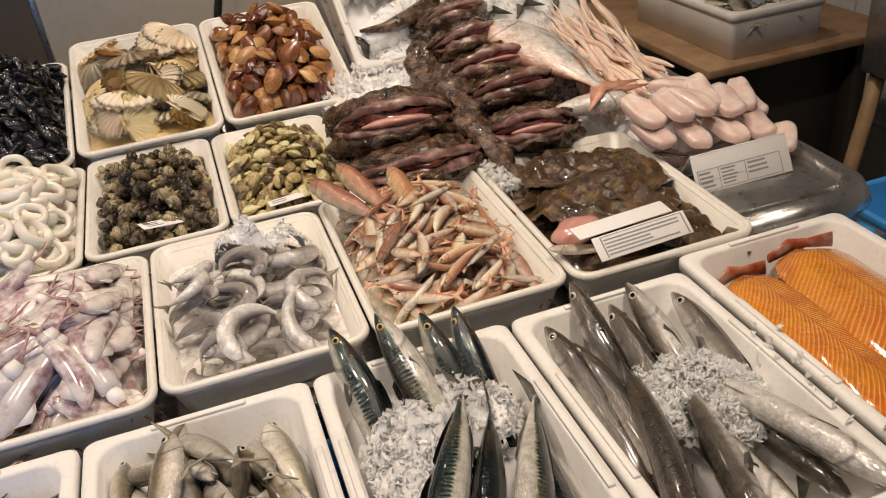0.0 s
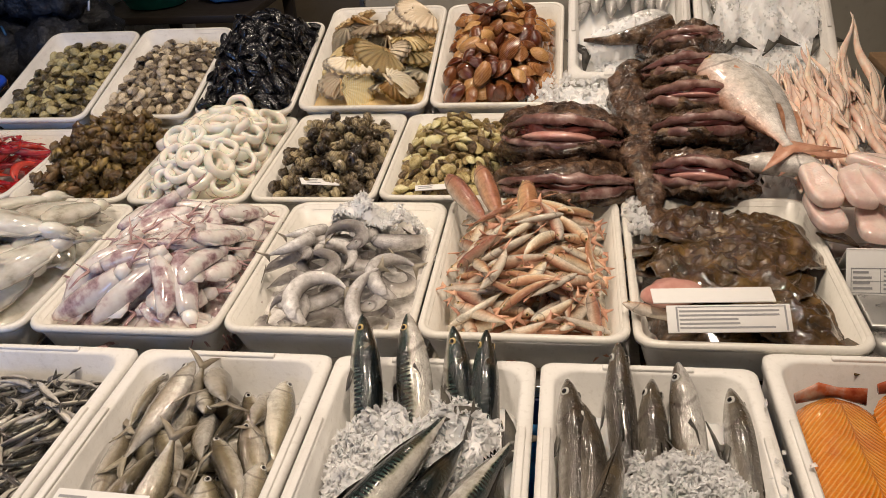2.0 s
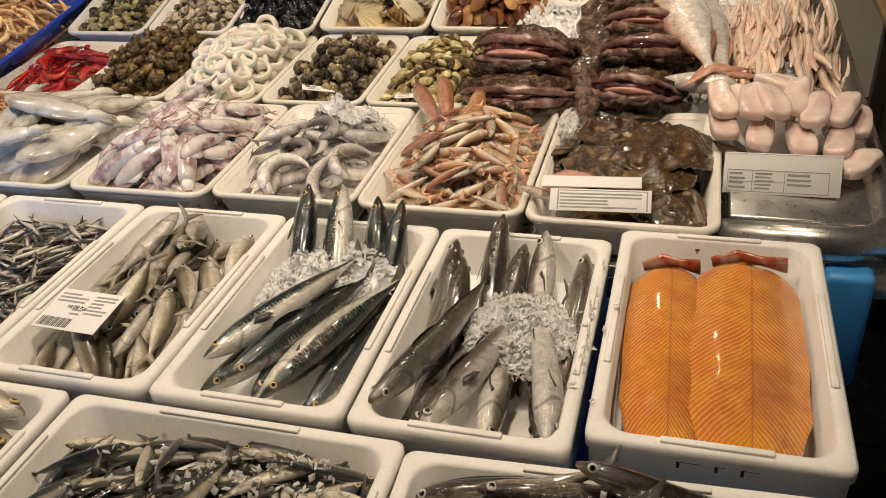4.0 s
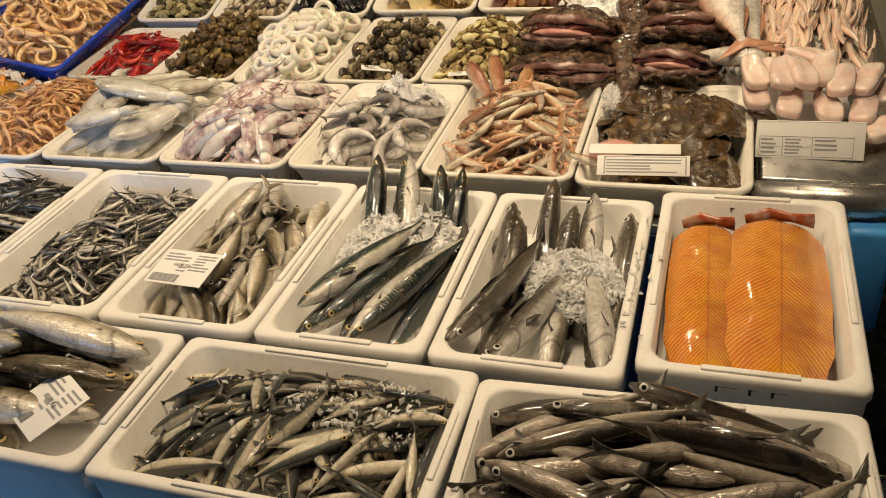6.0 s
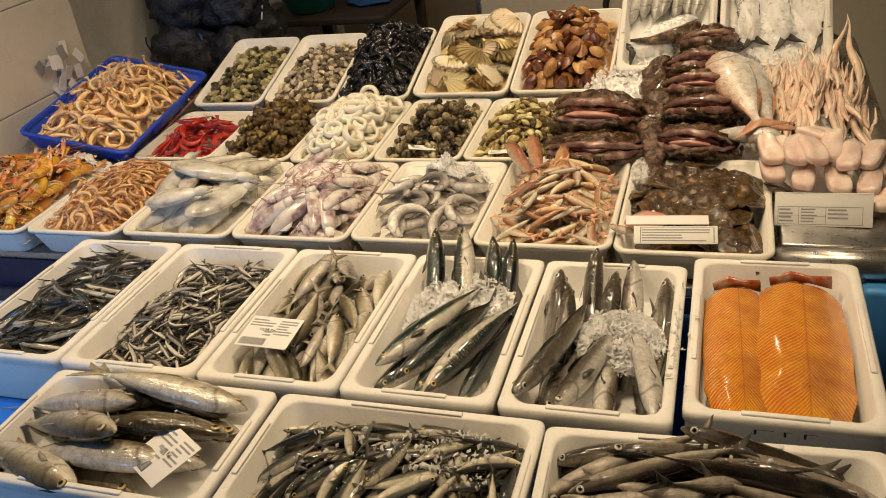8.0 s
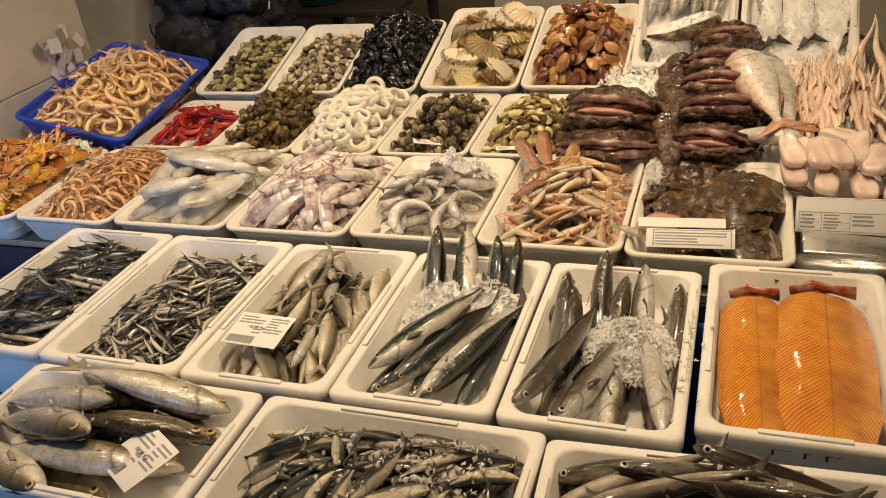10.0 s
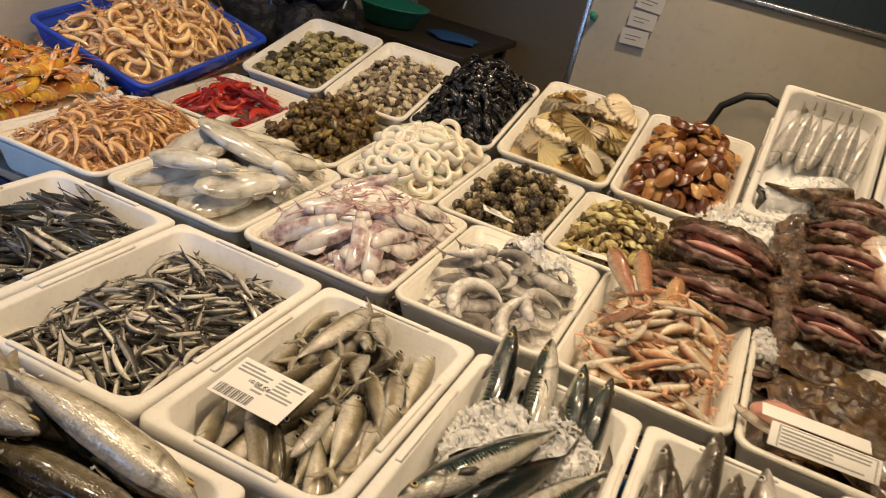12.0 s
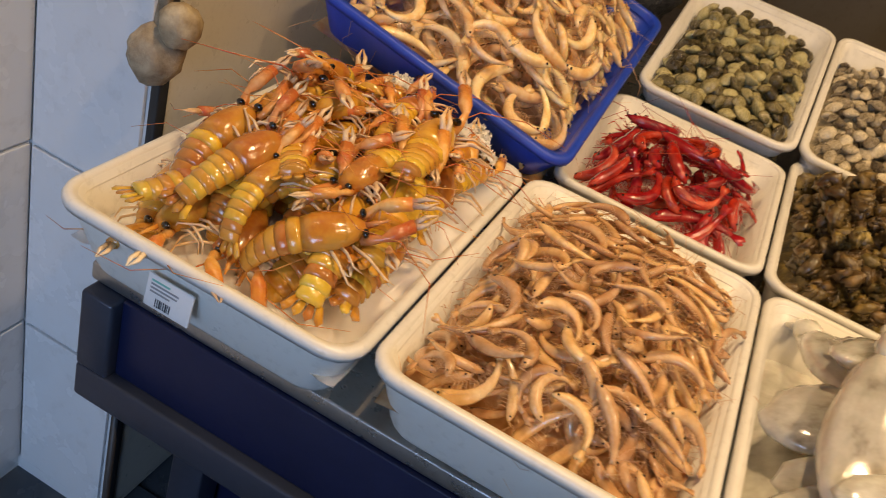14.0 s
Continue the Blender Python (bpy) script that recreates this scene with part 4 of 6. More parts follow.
# ---- skins and shells ----
SK_ANCHOVY = fish_skin("anchovy_skin", [(0.12, (.70, .67, .60)), (.44, (.58, .54, .47)), (.53, (.055, .055, .05)), (.9, (.010, .011, .012))], .15, .3)
SK_SPRAT = fish_skin("small_anchovy_skin", [(0.1, (.74, .70, .62)), (.5, (.58, .53, .45)), (.62, (.13, .12, .10)), (.95, (.03, .028, .026))], .15, .3)
SK_HORSE = fish_skin("horse_mackerel_skin", [(0.05, (.70, .67, .60)), (.42, (.55, .50, .40)), (.62, (.24, .20, .12)), (.95, (.06, .05, .03))], .16, .3)
SK_MACK = fish_skin("mackerel_skin", [(0.05, (.64, .62, .57)), (.38, (.52, .50, .44)), (.47, (.22, .23, .17)), (.55, (.03, .06, .055)), (.95, (.006, .012, .014))], .12, .2, stripes=(16, (.004, .006, .007)))
SK_HAKE = fish_skin("hake_skin", [(0.05, (.72, .70, .66)), (.42, (.52, .50, .46)), (.60, (.17, .15, .12)), (.95, (.06, .052, .042))], .17, .25)
SK_SARD = fish_skin("sardine_skin", [(0.05, (.72, .68, .58)), (.46, (.56, .50, .37)), (.58, (.08, .085, .07)), (.95, (.012, .017, .02))], .15, .3)
SK_WHITING = fish_skin("blue_whiting_skin", [(0.05, (.46, .41, .35)), (.36, (.26, .22, .17)), (.55, (.075, .058, .045)), (.95, (.022, .018, .015))], .14, .3)
SK_CURL = fish_skin("young_hake_skin", [(0.05, (.82, .79, .76)), (.45, (.68, .65, .62)), (.66, (.42, .39, .37)), (.95, (.22, .20, .19))], .16, .1)
SK_MULLET = fish_skin("red_mullet_skin", [(0.05, (.84, .77, .64)), (.42, (.80, .64, .46)), (.68, (.64, .38, .22)), (.95, (.40, .17, .09))], .2, .1, vary=.4, hue=.03)
SK_BREAM = fish_skin("pink_bream_skin", [(0.05, (.80, .77, .73)), (.55, (.76, .70, .64)), (.85, (.66, .48, .40)), (.98, (.52, .28, .20))], .2, .2)
SK_DORADA = fish_skin("silver_bream_skin", [(0.05, (.78, .78, .76)), (.6, (.60, .61, .60)), (.95, (.22, .24, .25))], .18, .4)
SK_BASS = fish_skin("sea_bass_skin", [(0.05, (.74, .74, .72)), (.55, (.50, .51, .51)), (.95, (.10, .12, .13))], .18, .4)
# dark liquid and the shade between piled fish, both put into one colour
WET_GAP_SHADE = mottled("dark_wet_fish_below", [(.35, (.012, .011, .010)), (.6, (.05, .045, .038)), (.8, (.16, .145, .125))], 70, .12, .8, vary=0, coat=.6)
FIN = mottled("fin_membrane", [(.3, (.20, .17, .12)), (.7, (.42, .37, .28))], 60, .35, .3)
FIN_DARK = mottled("dark_fin", [(.3, (.03, .03, .03)), (.7, (.12, .11, .09))], 60, .3, .3)
FIN_PINK = mottled("pink_fin", [(.3, (.55, .25, .15)), (.7, (.75, .45, .30))], 60, .3, .3)
SHRIMP = mottled("brown_shrimp_shell", [(.3, (.52, .26, .10)), (.55, (.70, .41, .20)), (.75, (.82, .56, .32))], 60, .2, .4, vary=.5, hue=.02, coat=.7, sss=.15)
SHRIMP_LIMB = mottled("shrimp_limb", [(.3, (.52, .28, .13)), (.7, (.75, .48, .28))], 60, .3, .2)
PRAWN = mottled("orange_prawn_shell", [(.3, (.80, .38, .12)), (.5, (.90, .58, .27)), (.75, (.94, .75, .50))], 50, .18, .35, vary=.4, hue=.02, coat=.7, sss=.15)
RED = mottled("scarlet_prawn_shell", [(.3, (.20, .004, .006)), (.55, (.46, .014, .012)), (.75, (.66, .09, .05))], 50, .16, .4, vary=.5, hue=.015, coat=.8)
LANG = mottled("langoustine_shell", [(.28, (.50, .15, .025)), (.5, (.68, .33, .05)), (.75, (.56, .33, .06))], 30, .18, .5, vary=.5, hue=.05, coat=.8)
LANG_CLAW = mottled("langoustine_claw", [(.35, (.62, .12, .04)), (.55, (.72, .30, .08)), (.75, (.80, .48, .22))], 35, .25, .3, vary=.4, hue=.03, coat=.4)
LANG_PALE = mottled("langoustine_pale_limb", [(.3, (.70, .42, .22)), (.7, (.82, .66, .46))], 40, .28, .2, vary=.3)
CLAM_GREEN = shell_mat("green_clam_shell", [(.35, (.04, .03, .01)), (.55, (.20, .16, .06)), (.78, (.46, .38, .20))], 260, .22, .5, .7)
CLAM_GREY = shell_mat("grey_clam_shell", [(.35, (.07, .05, .028)), (.55, (.34, .275, .175)), (.78, (.66, .54, .40))], 260, .25, .4, .6)
CLAM_YELLOW = shell_mat("yellow_clam_shell", [(.35, (.05, .035, .012)), (.5, (.28, .20, .07)), (.66, (.60, .47, .20)), (.8, (.70, .62, .42))], 240, .22, .5, hue=.05, vary=.45)
CLAM_BROWN = shell_mat("smooth_brown_clam_shell", [(.35, (.10, .03, .008)), (.55, (.27, .10, .025)), (.8, (.50, .26, .11))], 110, .14, .8, bump=.15)
MUSSEL = shell_mat("black_mussel_shell", [(.3, (.003, .003, .004)), (.7, (.008, .008, .011)), (.95, (.03, .027, .028))], 120, .22, .35, bump=.25)
SCALLOP_A = shell_mat("cream_scallop_shell", [(.3, (.80, .66, .45)), (.6, (.87, .77, .58)), (.85, (.90, .85, .74))], 70, .35, .3, .15, .01, bump=.15)
SCALLOP_B = shell_mat("tan_scallop_shell", [(.3, (.80, .58, .24)), (.6, (.86, .70, .36)), (.85, (.90, .80, .54))], 70, .32, .4, .25, .02, bump=.15)
WHELK = shell_mat("dark_whelk_shell", [(.35, (.025, .018, .010)), (.55, (.11, .08, .04)), (.75, (.38, .30, .18))], 120, .25, .5, .7)
MUREX = mottled("murex_shell", [(.25, (.018, .012, .007)), (.5, (.12, .075, .025)), (.75, (.36, .23, .07))], 45, .35, .8, vary=.7, hue=.03, coat=.5)
RING = mottled("squid_flesh", [(.3, (.76, .71, .58)), (.7, (.90, .87, .78))], 25, .15, .15, vary=.08, coat=.7, sss=.35)
SQUID = mottled("squid_skin", [(.3, (.10, .035, .05)), (.42, (.44, .31, .32)), (.52, (.70, .64, .61)), (.7, (.82, .79, .75))], 26, .14, .25, vary=.4, hue=.02, coat=.9, sss=.1)
SQUID_DARK = mottled("squid_arm", [(.3, (.25, .10, .10)), (.7, (.62, .45, .42))], 40, .2, .2, coat=.5)
CUTTLE = mottled("cuttlefish_skin", [(.28, (.22, .19, .14)), (.42, (.52, .49, .42)), (.7, (.78, .76, .69))], 22, .12, .3, vary=.2, coat=.9, sss=.15)
CUTTLE_PALE = mottled("cuttlefish_fin", [(.3, (.36, .33, .27)), (.7, (.62, .59, .52))], 18, .18, .2, coat=.6)
MONK = mottled("monkfish_skin", [(.28, (.012, .007, .004)), (.48, (.065, .036, .02)), (.72, (.25, .155, .09))], 40, .24, 1.0, 95, .007, vary=.25, coat=.45)
MONK_LIP = mottled("monkfish_lip", [(.3, (.07, .03, .025)), (.5, (.20, .10, .085)), (.75, (.50, .36, .31))], 30, .18, .5, coat=.6)
MONK_MOUTH = mottled("monkfish_gullet", [(.3, (.05, .012, .01)), (.7, (.16, .04, .035))], 30, .2, .4, coat=.5)
TONGUE = mottled("pink_tongue", [(.3, (.46, .19, .16)), (.7, (.70, .42, .35))], 20, .16, .3, coat=.6)
FLAT = mottled("flatfish_skin", [(.3, (.025, .014, .005)), (.55, (.085, .047, .016)), (.8, (.22, .13, .045))], 34, .15, 1.0, 80, .006, vary=.25, coat=.8)
FILLET = mottled("pink_fillet", [(.3, (.74, .52, .46)), (.55, (.84, .68, .61)), (.8, (.88, .79, .74))], 26, .22, .6, 60, .004, vary=.15, coat=.5, sss=.25)
PINKSKIN = mottled("skinned_pink_fish", [(.3, (.82, .48, .34)), (.5, (.87, .68, .56)), (.8, (.90, .82, .73))], 20, .18, .35, vary=.3, hue=.02, coat=.7, sss=.15)


def dome(top, edge, p=2.2):
    return lambda u, v: edge + (top - edge) * (1 - min(1, (abs(u) ** p + abs(v) ** p) ** (1 / p)) ** 4.0)


def flat(z, wob=.006):
    return lambda u, v: z + wob * noise.noise((u * 2, v * 2, z * 50))


# ---- row of white trays at the front edge of the counter ----
CX = (-2.115, -1.785, -1.472, -1.138, -.807, -.492, -.165, .176)
CY = ((.470, .455), (.482, .450), (.493, .442), (.500, .440), (.512, .438), (.512, .460), (.505, .470))
ct = [plastic_tray(a, b, y, l, .814, 1.0) for a, b, (y, l) in zip(CX, CX[1:], CY)]

h = Heap(ct[0], lambda u, v: .006 + .034 * (v * .5 + .5) + .012 * (1 - u * u), .05)
h.base("ice_bed", "crushed ice under the langoustines", ICE)
lv = [langoustine(LANG, LANG_CLAW, LANG_PALE, .12, c, i) for i, c in enumerate((.3, .8, -.2, 1.3))]
h.fill(lv, .14, .042, .026, 52, angle=lambda r: radians(90 if r.random() < .3 else 270) + r.gauss(0, .4), flip=False, margin=.92, tilt_max=.3, region=lambda u, v: v < .75, stretch=(1, 1.2, 1.1))
h.fill(lv, .14, .046, .03, 8, region=lambda u, v: v > .0, flip=False, margin=1.0, tilt_max=.4, stretch=(.95, 1.15, 1.1))
heap_ice(h, 900, .55, .9, .42, .25, .03, 3)
heap_ice(h, 500, -.2, .93, .5, .12, .03, 4)
card("tray_label", "small green printed label stuck on the tray", "label", ct[0].m @ Matrix.Translation((-.02, -.2255, -.045)) @ Matrix.Rotation(radians(83), 4, "X"), .05, .035, text_rows(-.8, .5, -.1, .8, 4, 1) + barcode(-.5, .2, -.8, -.3, 8)).children[0].data.materials[0] = GREEN_LABEL

h = Heap(ct[1], dome(.03, -.012), .03)
h.base("shrimp_heap", "brown shrimps lying deeper in the tray", SHRIMP)
sv = [shrimp("shrimp", "small glossy pinkish-brown raw shrimp", .068, SHRIMP, SHRIMP_LIMB, "brown shrimps in the tray", c) for c in (.7, 1.4, 2.0, 2.7)]
h.fill(sv, .066, .026, .012, 265, margin=.45, tilt_max=.6, jig=.2, stretch=(1.05, 1.08, 1.05))

h = Heap(ct[2], dome(.03, -.016), .045)
h.base("cuttlefish_heap", "pale cuttlefish lying deeper in the tray", CUTTLE)
cv = [cuttlefish(CUTTLE, CUTTLE_PALE, .205, i) for i in range(3)]
h.fill(cv, .205, .076, .032, 28, margin=.7, sink=.8, flip=False, tilt_max=.3, angle=lambda r: radians(55) + r.gauss(0, .7), stretch=(1.08, .85, .95))

h = Heap(ct[3], dome(.02, -.025), .05)
h.base("squid_heap", "pink squid lying deeper in the tray", SQUID)
qv = [squid(SQUID, SQUID_DARK, .175, i, b) for i, b in enumerate((.2, -.5, .8))]
h.fill(qv, .165, .028, .020, 105, angle=lambda r: radians(50) + r.gauss(0, .45) + (math.pi if r.random() < .4 else 0), margin=.6, jig=.1)

h = Heap(ct[4], lambda u, v: -.004 + .01 * v, .042)
h.base("hake_heap", "small pale fish lying deeper in the tray", SK_CURL)
wv = [fish("young_hake", "small silver-grey hake curled into a ring", .175, .17, .15, SK_CURL, FIN, EYE_SILVER, LONG, bend=b, roll=50, group="curled young hake", eye_r=.017, tail=.08) for b in (5.3, 4.8, 2.2, 3.8)]
for x, y, a, k in ((-.085, -.14, 20, 0), (-.005, -.155, 140, 0), (.075, -.14, 250, 1), (-.06, -.04, 80, 1), (.02, -.045, 200, 2), (.09, -.03, 10, 0), (-.08, .04, 300, 2), (.0, .05, 100, 3), (.085, .06, 190, 3), (-.03, -.1, 30, 2), (.05, -.09, 120, 3), (-.05, .0, 220, 0), (.05, .0, 320, 1)):
    h.put(wv[k], .10, .09, .028, x, y, a, USED, tilt_max=.35)
h.fill(wv, .10, .08, .026, 16, region=lambda u, v: v < .4, margin=.7, tilt_max=.4)
heap_ice(h, 2600, .25, .66, .72, .36, .10, 5)

h = Heap(ct[5], dome(.014, -.022), .045)
h.base("mullet_heap", "red mullet lying deeper in the tray", SK_MULLET)
mv = [fish("red_mullet", "small pinkish-orange red mullet", .115, .20, .13, SK_MULLET, FIN_PINK, EYE_GOLD, LONG, bend=b, roll=r, group="red mullet in the tray", eye_r=.028, tail=.13, n=10) for b, r in ((.3, 0), (-.5, 30), (.7, -25), (0, 50))]
h.fill(mv, .108, .022, .016, 180, angle=lambda r: r.gauss(.35, .8) + (math.pi if r.random() < .4 else 0), margin=.75)
gm = [fish("gurnard", "pale pink larger fish leaning on the tray rim", .20, .2, .19, SK_MULLET, FIN_PINK, EYE_GOLD, LONG, roll=70, group="large pink fish", eye_r=.022) for _ in range(1)]


def along(tip, tail, spin=0.0):
    x = (Vector(tail) - Vector(tip)).normalized()
    y = Vector((0, 0, 1)).cross(x).normalized()
    z = x.cross(y)
    return Matrix.Translation((Vector(tip) + Vector(tail)) / 2) @ Matrix((x, y, z)).transposed().to_4x4() @ Matrix.Rotation(radians(spin), 4, "X")


place(gm[0], along((-.50, .965, .875), (-.40, .81, .84)), USED)
place(gm[0], along((-.435, .975, .888), (-.38, .81, .848)), USED)
place(gm[0], along((-.34, .945, .87), (-.33, .77, .838)), USED)

h = Heap(ct[6], dome(.018, -.025), .05)
h.base("flatfish_heap", "dark flatfish lying deeper in the tray", FLAT)


def flatfish(cx, cy, rx, ry, turn, lift, seed):
    """A broad limp body that hugs what lies below it, with a thin wavy fin all round."""
    root = thing("flatfish", "dark brown flatfish with wet slimy skin", "flatfish", "flatfish in the tray")
    ca, sa = math.cos(radians(turn)), math.sin(radians(turn))
    def at(rho, th, thick):
        edge = 1 + .10 * noise.noise((math.cos(th) * 1.6, math.sin(th) * 1.6, seed)) + (.05 * noise.noise((math.cos(th) * 7, math.sin(th) * 7, seed)) if rho > .8 else 0)
        a, b = rho * edge * rx * math.cos(th), rho * edge * ry * math.sin(th) * (1 - .25 * math.cos(th))
        x, y = cx + a * ca - b * sa, cy + a * sa + b * ca
        u, v = x / .15, y / .21
        bed = .006 - .024 * min(1.6, u * u * u * u + v * v * v * v) + lift
        body = thick * math.sqrt(max(0.0, 1 - (rho / .82) ** 2)) if rho < .82 else 0
        ripple = .018 * noise.noise((x * 24, y * 24, seed)) + .009 * noise.noise((x * 62, y * 62, seed)) + (.006 * noise.noise((th * 2.6, rho, seed + 7)) if rho > .75 else 0)
        return Vector((x, y, bed + body + ripple))
    def skin(r0, r1, n, thick):
        bm = bmesh.new()
        rows = [[bm.verts.new(at(r0 + (r1 - r0) * i / n, 6.2832 * j / 64, thick)) for j in range(64)] for i in range(n + 1)]
        under = [bm.verts.new(v.co - Vector((0, 0, .006))) for v in rows[-1]]
        rows.append(under)
        for p, q in zip(rows, rows[1:]):
            for j in range(64):
                bm.faces.new((p[j], q[j], q[(j + 1) % 64], p[(j + 1) % 64]))
        bmesh.ops.remove_doubles(bm, verts=bm.verts, dist=.0002)
        return bm
    part("body", skin(0, .84, 16, .016), FLAT, root)
    part("fin_fringe", skin(.83, 1.0, 4, 0), FLAT, root)
    tail = Vector((cx + rx * 1.0 * ca, cy + rx * 1.0 * sa, -.004 + lift))
    part("tail_fin", plate(bmesh.new(), [(-.02, -.012), (.035, -.032), (.042, 0), (.035, .032), (-.02, .012)], .003, Matrix.Translation(tail) @ Matrix.Rotation(radians(turn), 4, "Z") @ Matrix.Rotation(radians(14), 4, "Y")), FLAT, root)
    root.matrix_basis = h.t.m
    return root


for fx, fy, frx, fry, ft, fl_, fs in ((.08, -.13, .10, .075, -55, -.014, 1), (-.04, .12, .125, .095, 100, -.010, 2), (.085, .09, .12, .08, 250, -.004, 3), (-.01, -.02, .14, .105, 160, .004, 4), (.06, .03, .12, .09, 20, .013, 5), (-.05, .10, .085, .06, 60, .018, 6)):
    flatfish(fx, fy, frx, fry, ft, fl_, fs)
place(mv[0], along((-.17, .575, .835), (-.08, .56, .82)), USED)
pale = tagged(link("fish_belly", blob(.05, .03, .02, .15, 2, 3), TONGUE), "pale pink fish belly showing under the flatfish", "fish")
pale.matrix_basis = Matrix.Translation((-.10, .635, .82)) @ Matrix.Rotation(.3, 4, "Z")
ca = card("price_card", "white printed card folded over, lying on the flatfish", "card", Matrix.Translation((-.03, .535, .842)) @ Matrix.Rotation(radians(4), 4, "Z") @ Matrix.Rotation(radians(38), 4, "X"), .175, .042, text_rows(-.8, .85, -.8, .7, 5, 2) + [(-.85, -.9, -.82, .8, 0), (.9, -.9, .93, .8, 0), (-.85, .82, .93, .88, 0)])
part("folded_back", box_bm(-.095, .08, 0, .034, -.003, -.001, .0005), PAPER, ca).matrix_basis = Matrix.Translation((-.01, .026, 0)) @ Matrix.Rotation(radians(-32), 4, "X")

# ---- second row ----
DX = (-1.775, -1.475, -1.198, -.925, -.652, -.385)
DY = ((.972, .365), (.966, .425), (.964, .44), (.978, .44), (.990, .425))
dt = [plastic_tray(a, b, y, l, .812, 3.0, .08) for a, b, (y, l) in zip(DX, DX[1:], DY)]
h = Heap(dt[0], dome(.0, -.05), .03)
rv = [shrimp("scarlet_prawn", "glossy deep red prawn with long feelers", .12, RED, RED, "red prawns in the tray", c, 1.5) for c in (1.0, 1.8, 2.6)]
h.fill(rv, .11, .036, .018, 56, margin=.55, tilt_max=.7, angle=lambda r: radians(60) + r.gauss(0, .6))
h = Heap(dt[1], dome(.05, -.01), .045)
h.base("murex_heap", "spiny brown sea snails lying deeper in the tray", MUREX, .012)
h.fill([snail("murex", "spiny brown and ochre sea snail", "brown sea snails in the tray", .0155, MUREX, 12, i) for i in range(4)], .036, .028, .024, 210, margin=.4, tilt_max=.9, jig=.4)
h = Heap(dt[2], dome(.05, -.005), .03)
h.base("squid_ring_heap", "cut squid lying deeper in the tray", RING)
rg = [squid_ring(r, .0145, RING, i) for i, r in enumerate((.026, .031, .022, .034))]
h.fill(rg, .062, .062, .014, 120, margin=.5, tilt_max=.45, jig=.12)
place(rg[1], dt[2].m @ Matrix.Translation((.01, .145, .05)) @ Matrix.Rotation(radians(60), 4, "X"), USED)
h = Heap(dt[3], dome(.022, -.02), .045)
h.base("whelk_heap", "dark sea snails lying deeper in the tray", WHELK, .01)
h.fill([snail("whelk", "rounded dark brown and olive sea snail shell", "dark sea snails in the tray", .017, WHELK, 0, i + 5, 2.4) for i in range(3)], .036, .03, .026, 190, margin=.4, tilt_max=.9, jig=.4)
card("paper_tag", "crumpled white paper tag lying on the shells", "label", dt[3].m @ Matrix.Translation((.01, -.165, .012)) @ Matrix.Rotation(radians(25), 4, "Z") @ Matrix.Rotation(radians(15), 4, "Y"), .08, .03, text_rows(-.7, .2, -.7, .7, 3, 7))
h = Heap(dt[4], dome(.028, -.012), .03)
h.base("yellow_clam_heap", "small yellow clams lying deeper in the tray", CLAM_YELLOW, .008)
h.fill([clam("yellow_clam", "small glossy yellow and grey clam", "clam", "yellow clams in the tray", .0172, .0125, .007, CLAM_YELLOW, i) for i in range(3)], .033, .023, .0125, 300, margin=.4, tilt_max=.9, jig=.35)
card("paper_tag", "small white paper tag lying on the clams", "label", dt[4].m @ Matrix.Translation((-.02, -.18, .006)) @ Matrix.Rotation(radians(8), 4, "Z"), .07, .022, text_rows(-.8, .3, -.7, .7, 2, 9))

# ---- back row, tilted to the buyer ----
EX = (-1.758, -1.478, -1.203, -.94, -.606, -.278)
EY = ((1.338, .425), (1.352, .425), (1.372, .43), (1.402, .49), (1.412, .485))
et = [plastic_tray(a, b, y, l, .855, 16, .08) for a, b, (y, l) in zip(EX, EX[1:], EY)]
for k, (mat, lab, nm) in enumerate(((CLAM_GREEN, "rounded olive-green clam", "green"), (CLAM_GREY, "rounded grey-beige clam", "grey"))):
    h = Heap(et[k], lambda u, v: .004 - .03 * max(0, v) - .012 * u * u, .022)
    h.base(nm + "_clam_heap", lab + "s lying deeper in the tray", mat, .008)
    h.fill([clam(nm + "_clam", lab + " in a white tray", "clam", nm + " clams in the tray", .0145, .0125, .0078, mat, i + 3 * k, .15) for i in range(3)], .0275, .0235, .012, 300, margin=.4, tilt_max=.9, jig=.35)
h = Heap(et[2], dome(.10, .01), .04)
h.base("mussel_heap", "black mussels lying deeper in the tray", MUSSEL, .012)
h.fill([clam("mussel", "glossy blue-black mussel in its shell", "mussel", "mussels in the tray", .025, .0115, .008, MUSSEL, i, -.35) for i in range(3)], .048, .022, .014, 300, margin=.5, tilt_max=1.0, over=.016, jig=.35)
h = Heap(et[3], lambda u, v: .0 + .03 * (1 - u * u) - .015 * v, .05)
h.base("scallop_heap", "scallops lying deeper in the tray", SCALLOP_B)
sc = [scallop(SCALLOP_A, .048, 1), scallop(SCALLOP_B, .046, 2), scallop(SCALLOP_A, .05, 3), scallop(SCALLOP_B, .042, 4)]
h.fill(sc, .085, .085, .022, 40, margin=.6, tilt_max=.5, flip=False, jig=.15, angle=lambda r: radians(-90) + r.gauss(0, .9))
h = Heap(et[4], dome(.045, -.012), .05)
h.base("brown_clam_heap", "smooth brown clams lying deeper in the tray", CLAM_BROWN)
h.fill([clam("smooth_clam", "large smooth glossy chestnut-brown clam", "clam", "brown clams in the tray", .030, .021, .0125, CLAM_BROWN, i, .15) for i in range(4)], .06, .042, .022, 150, margin=.5, tilt_max=.8, jig=.3)

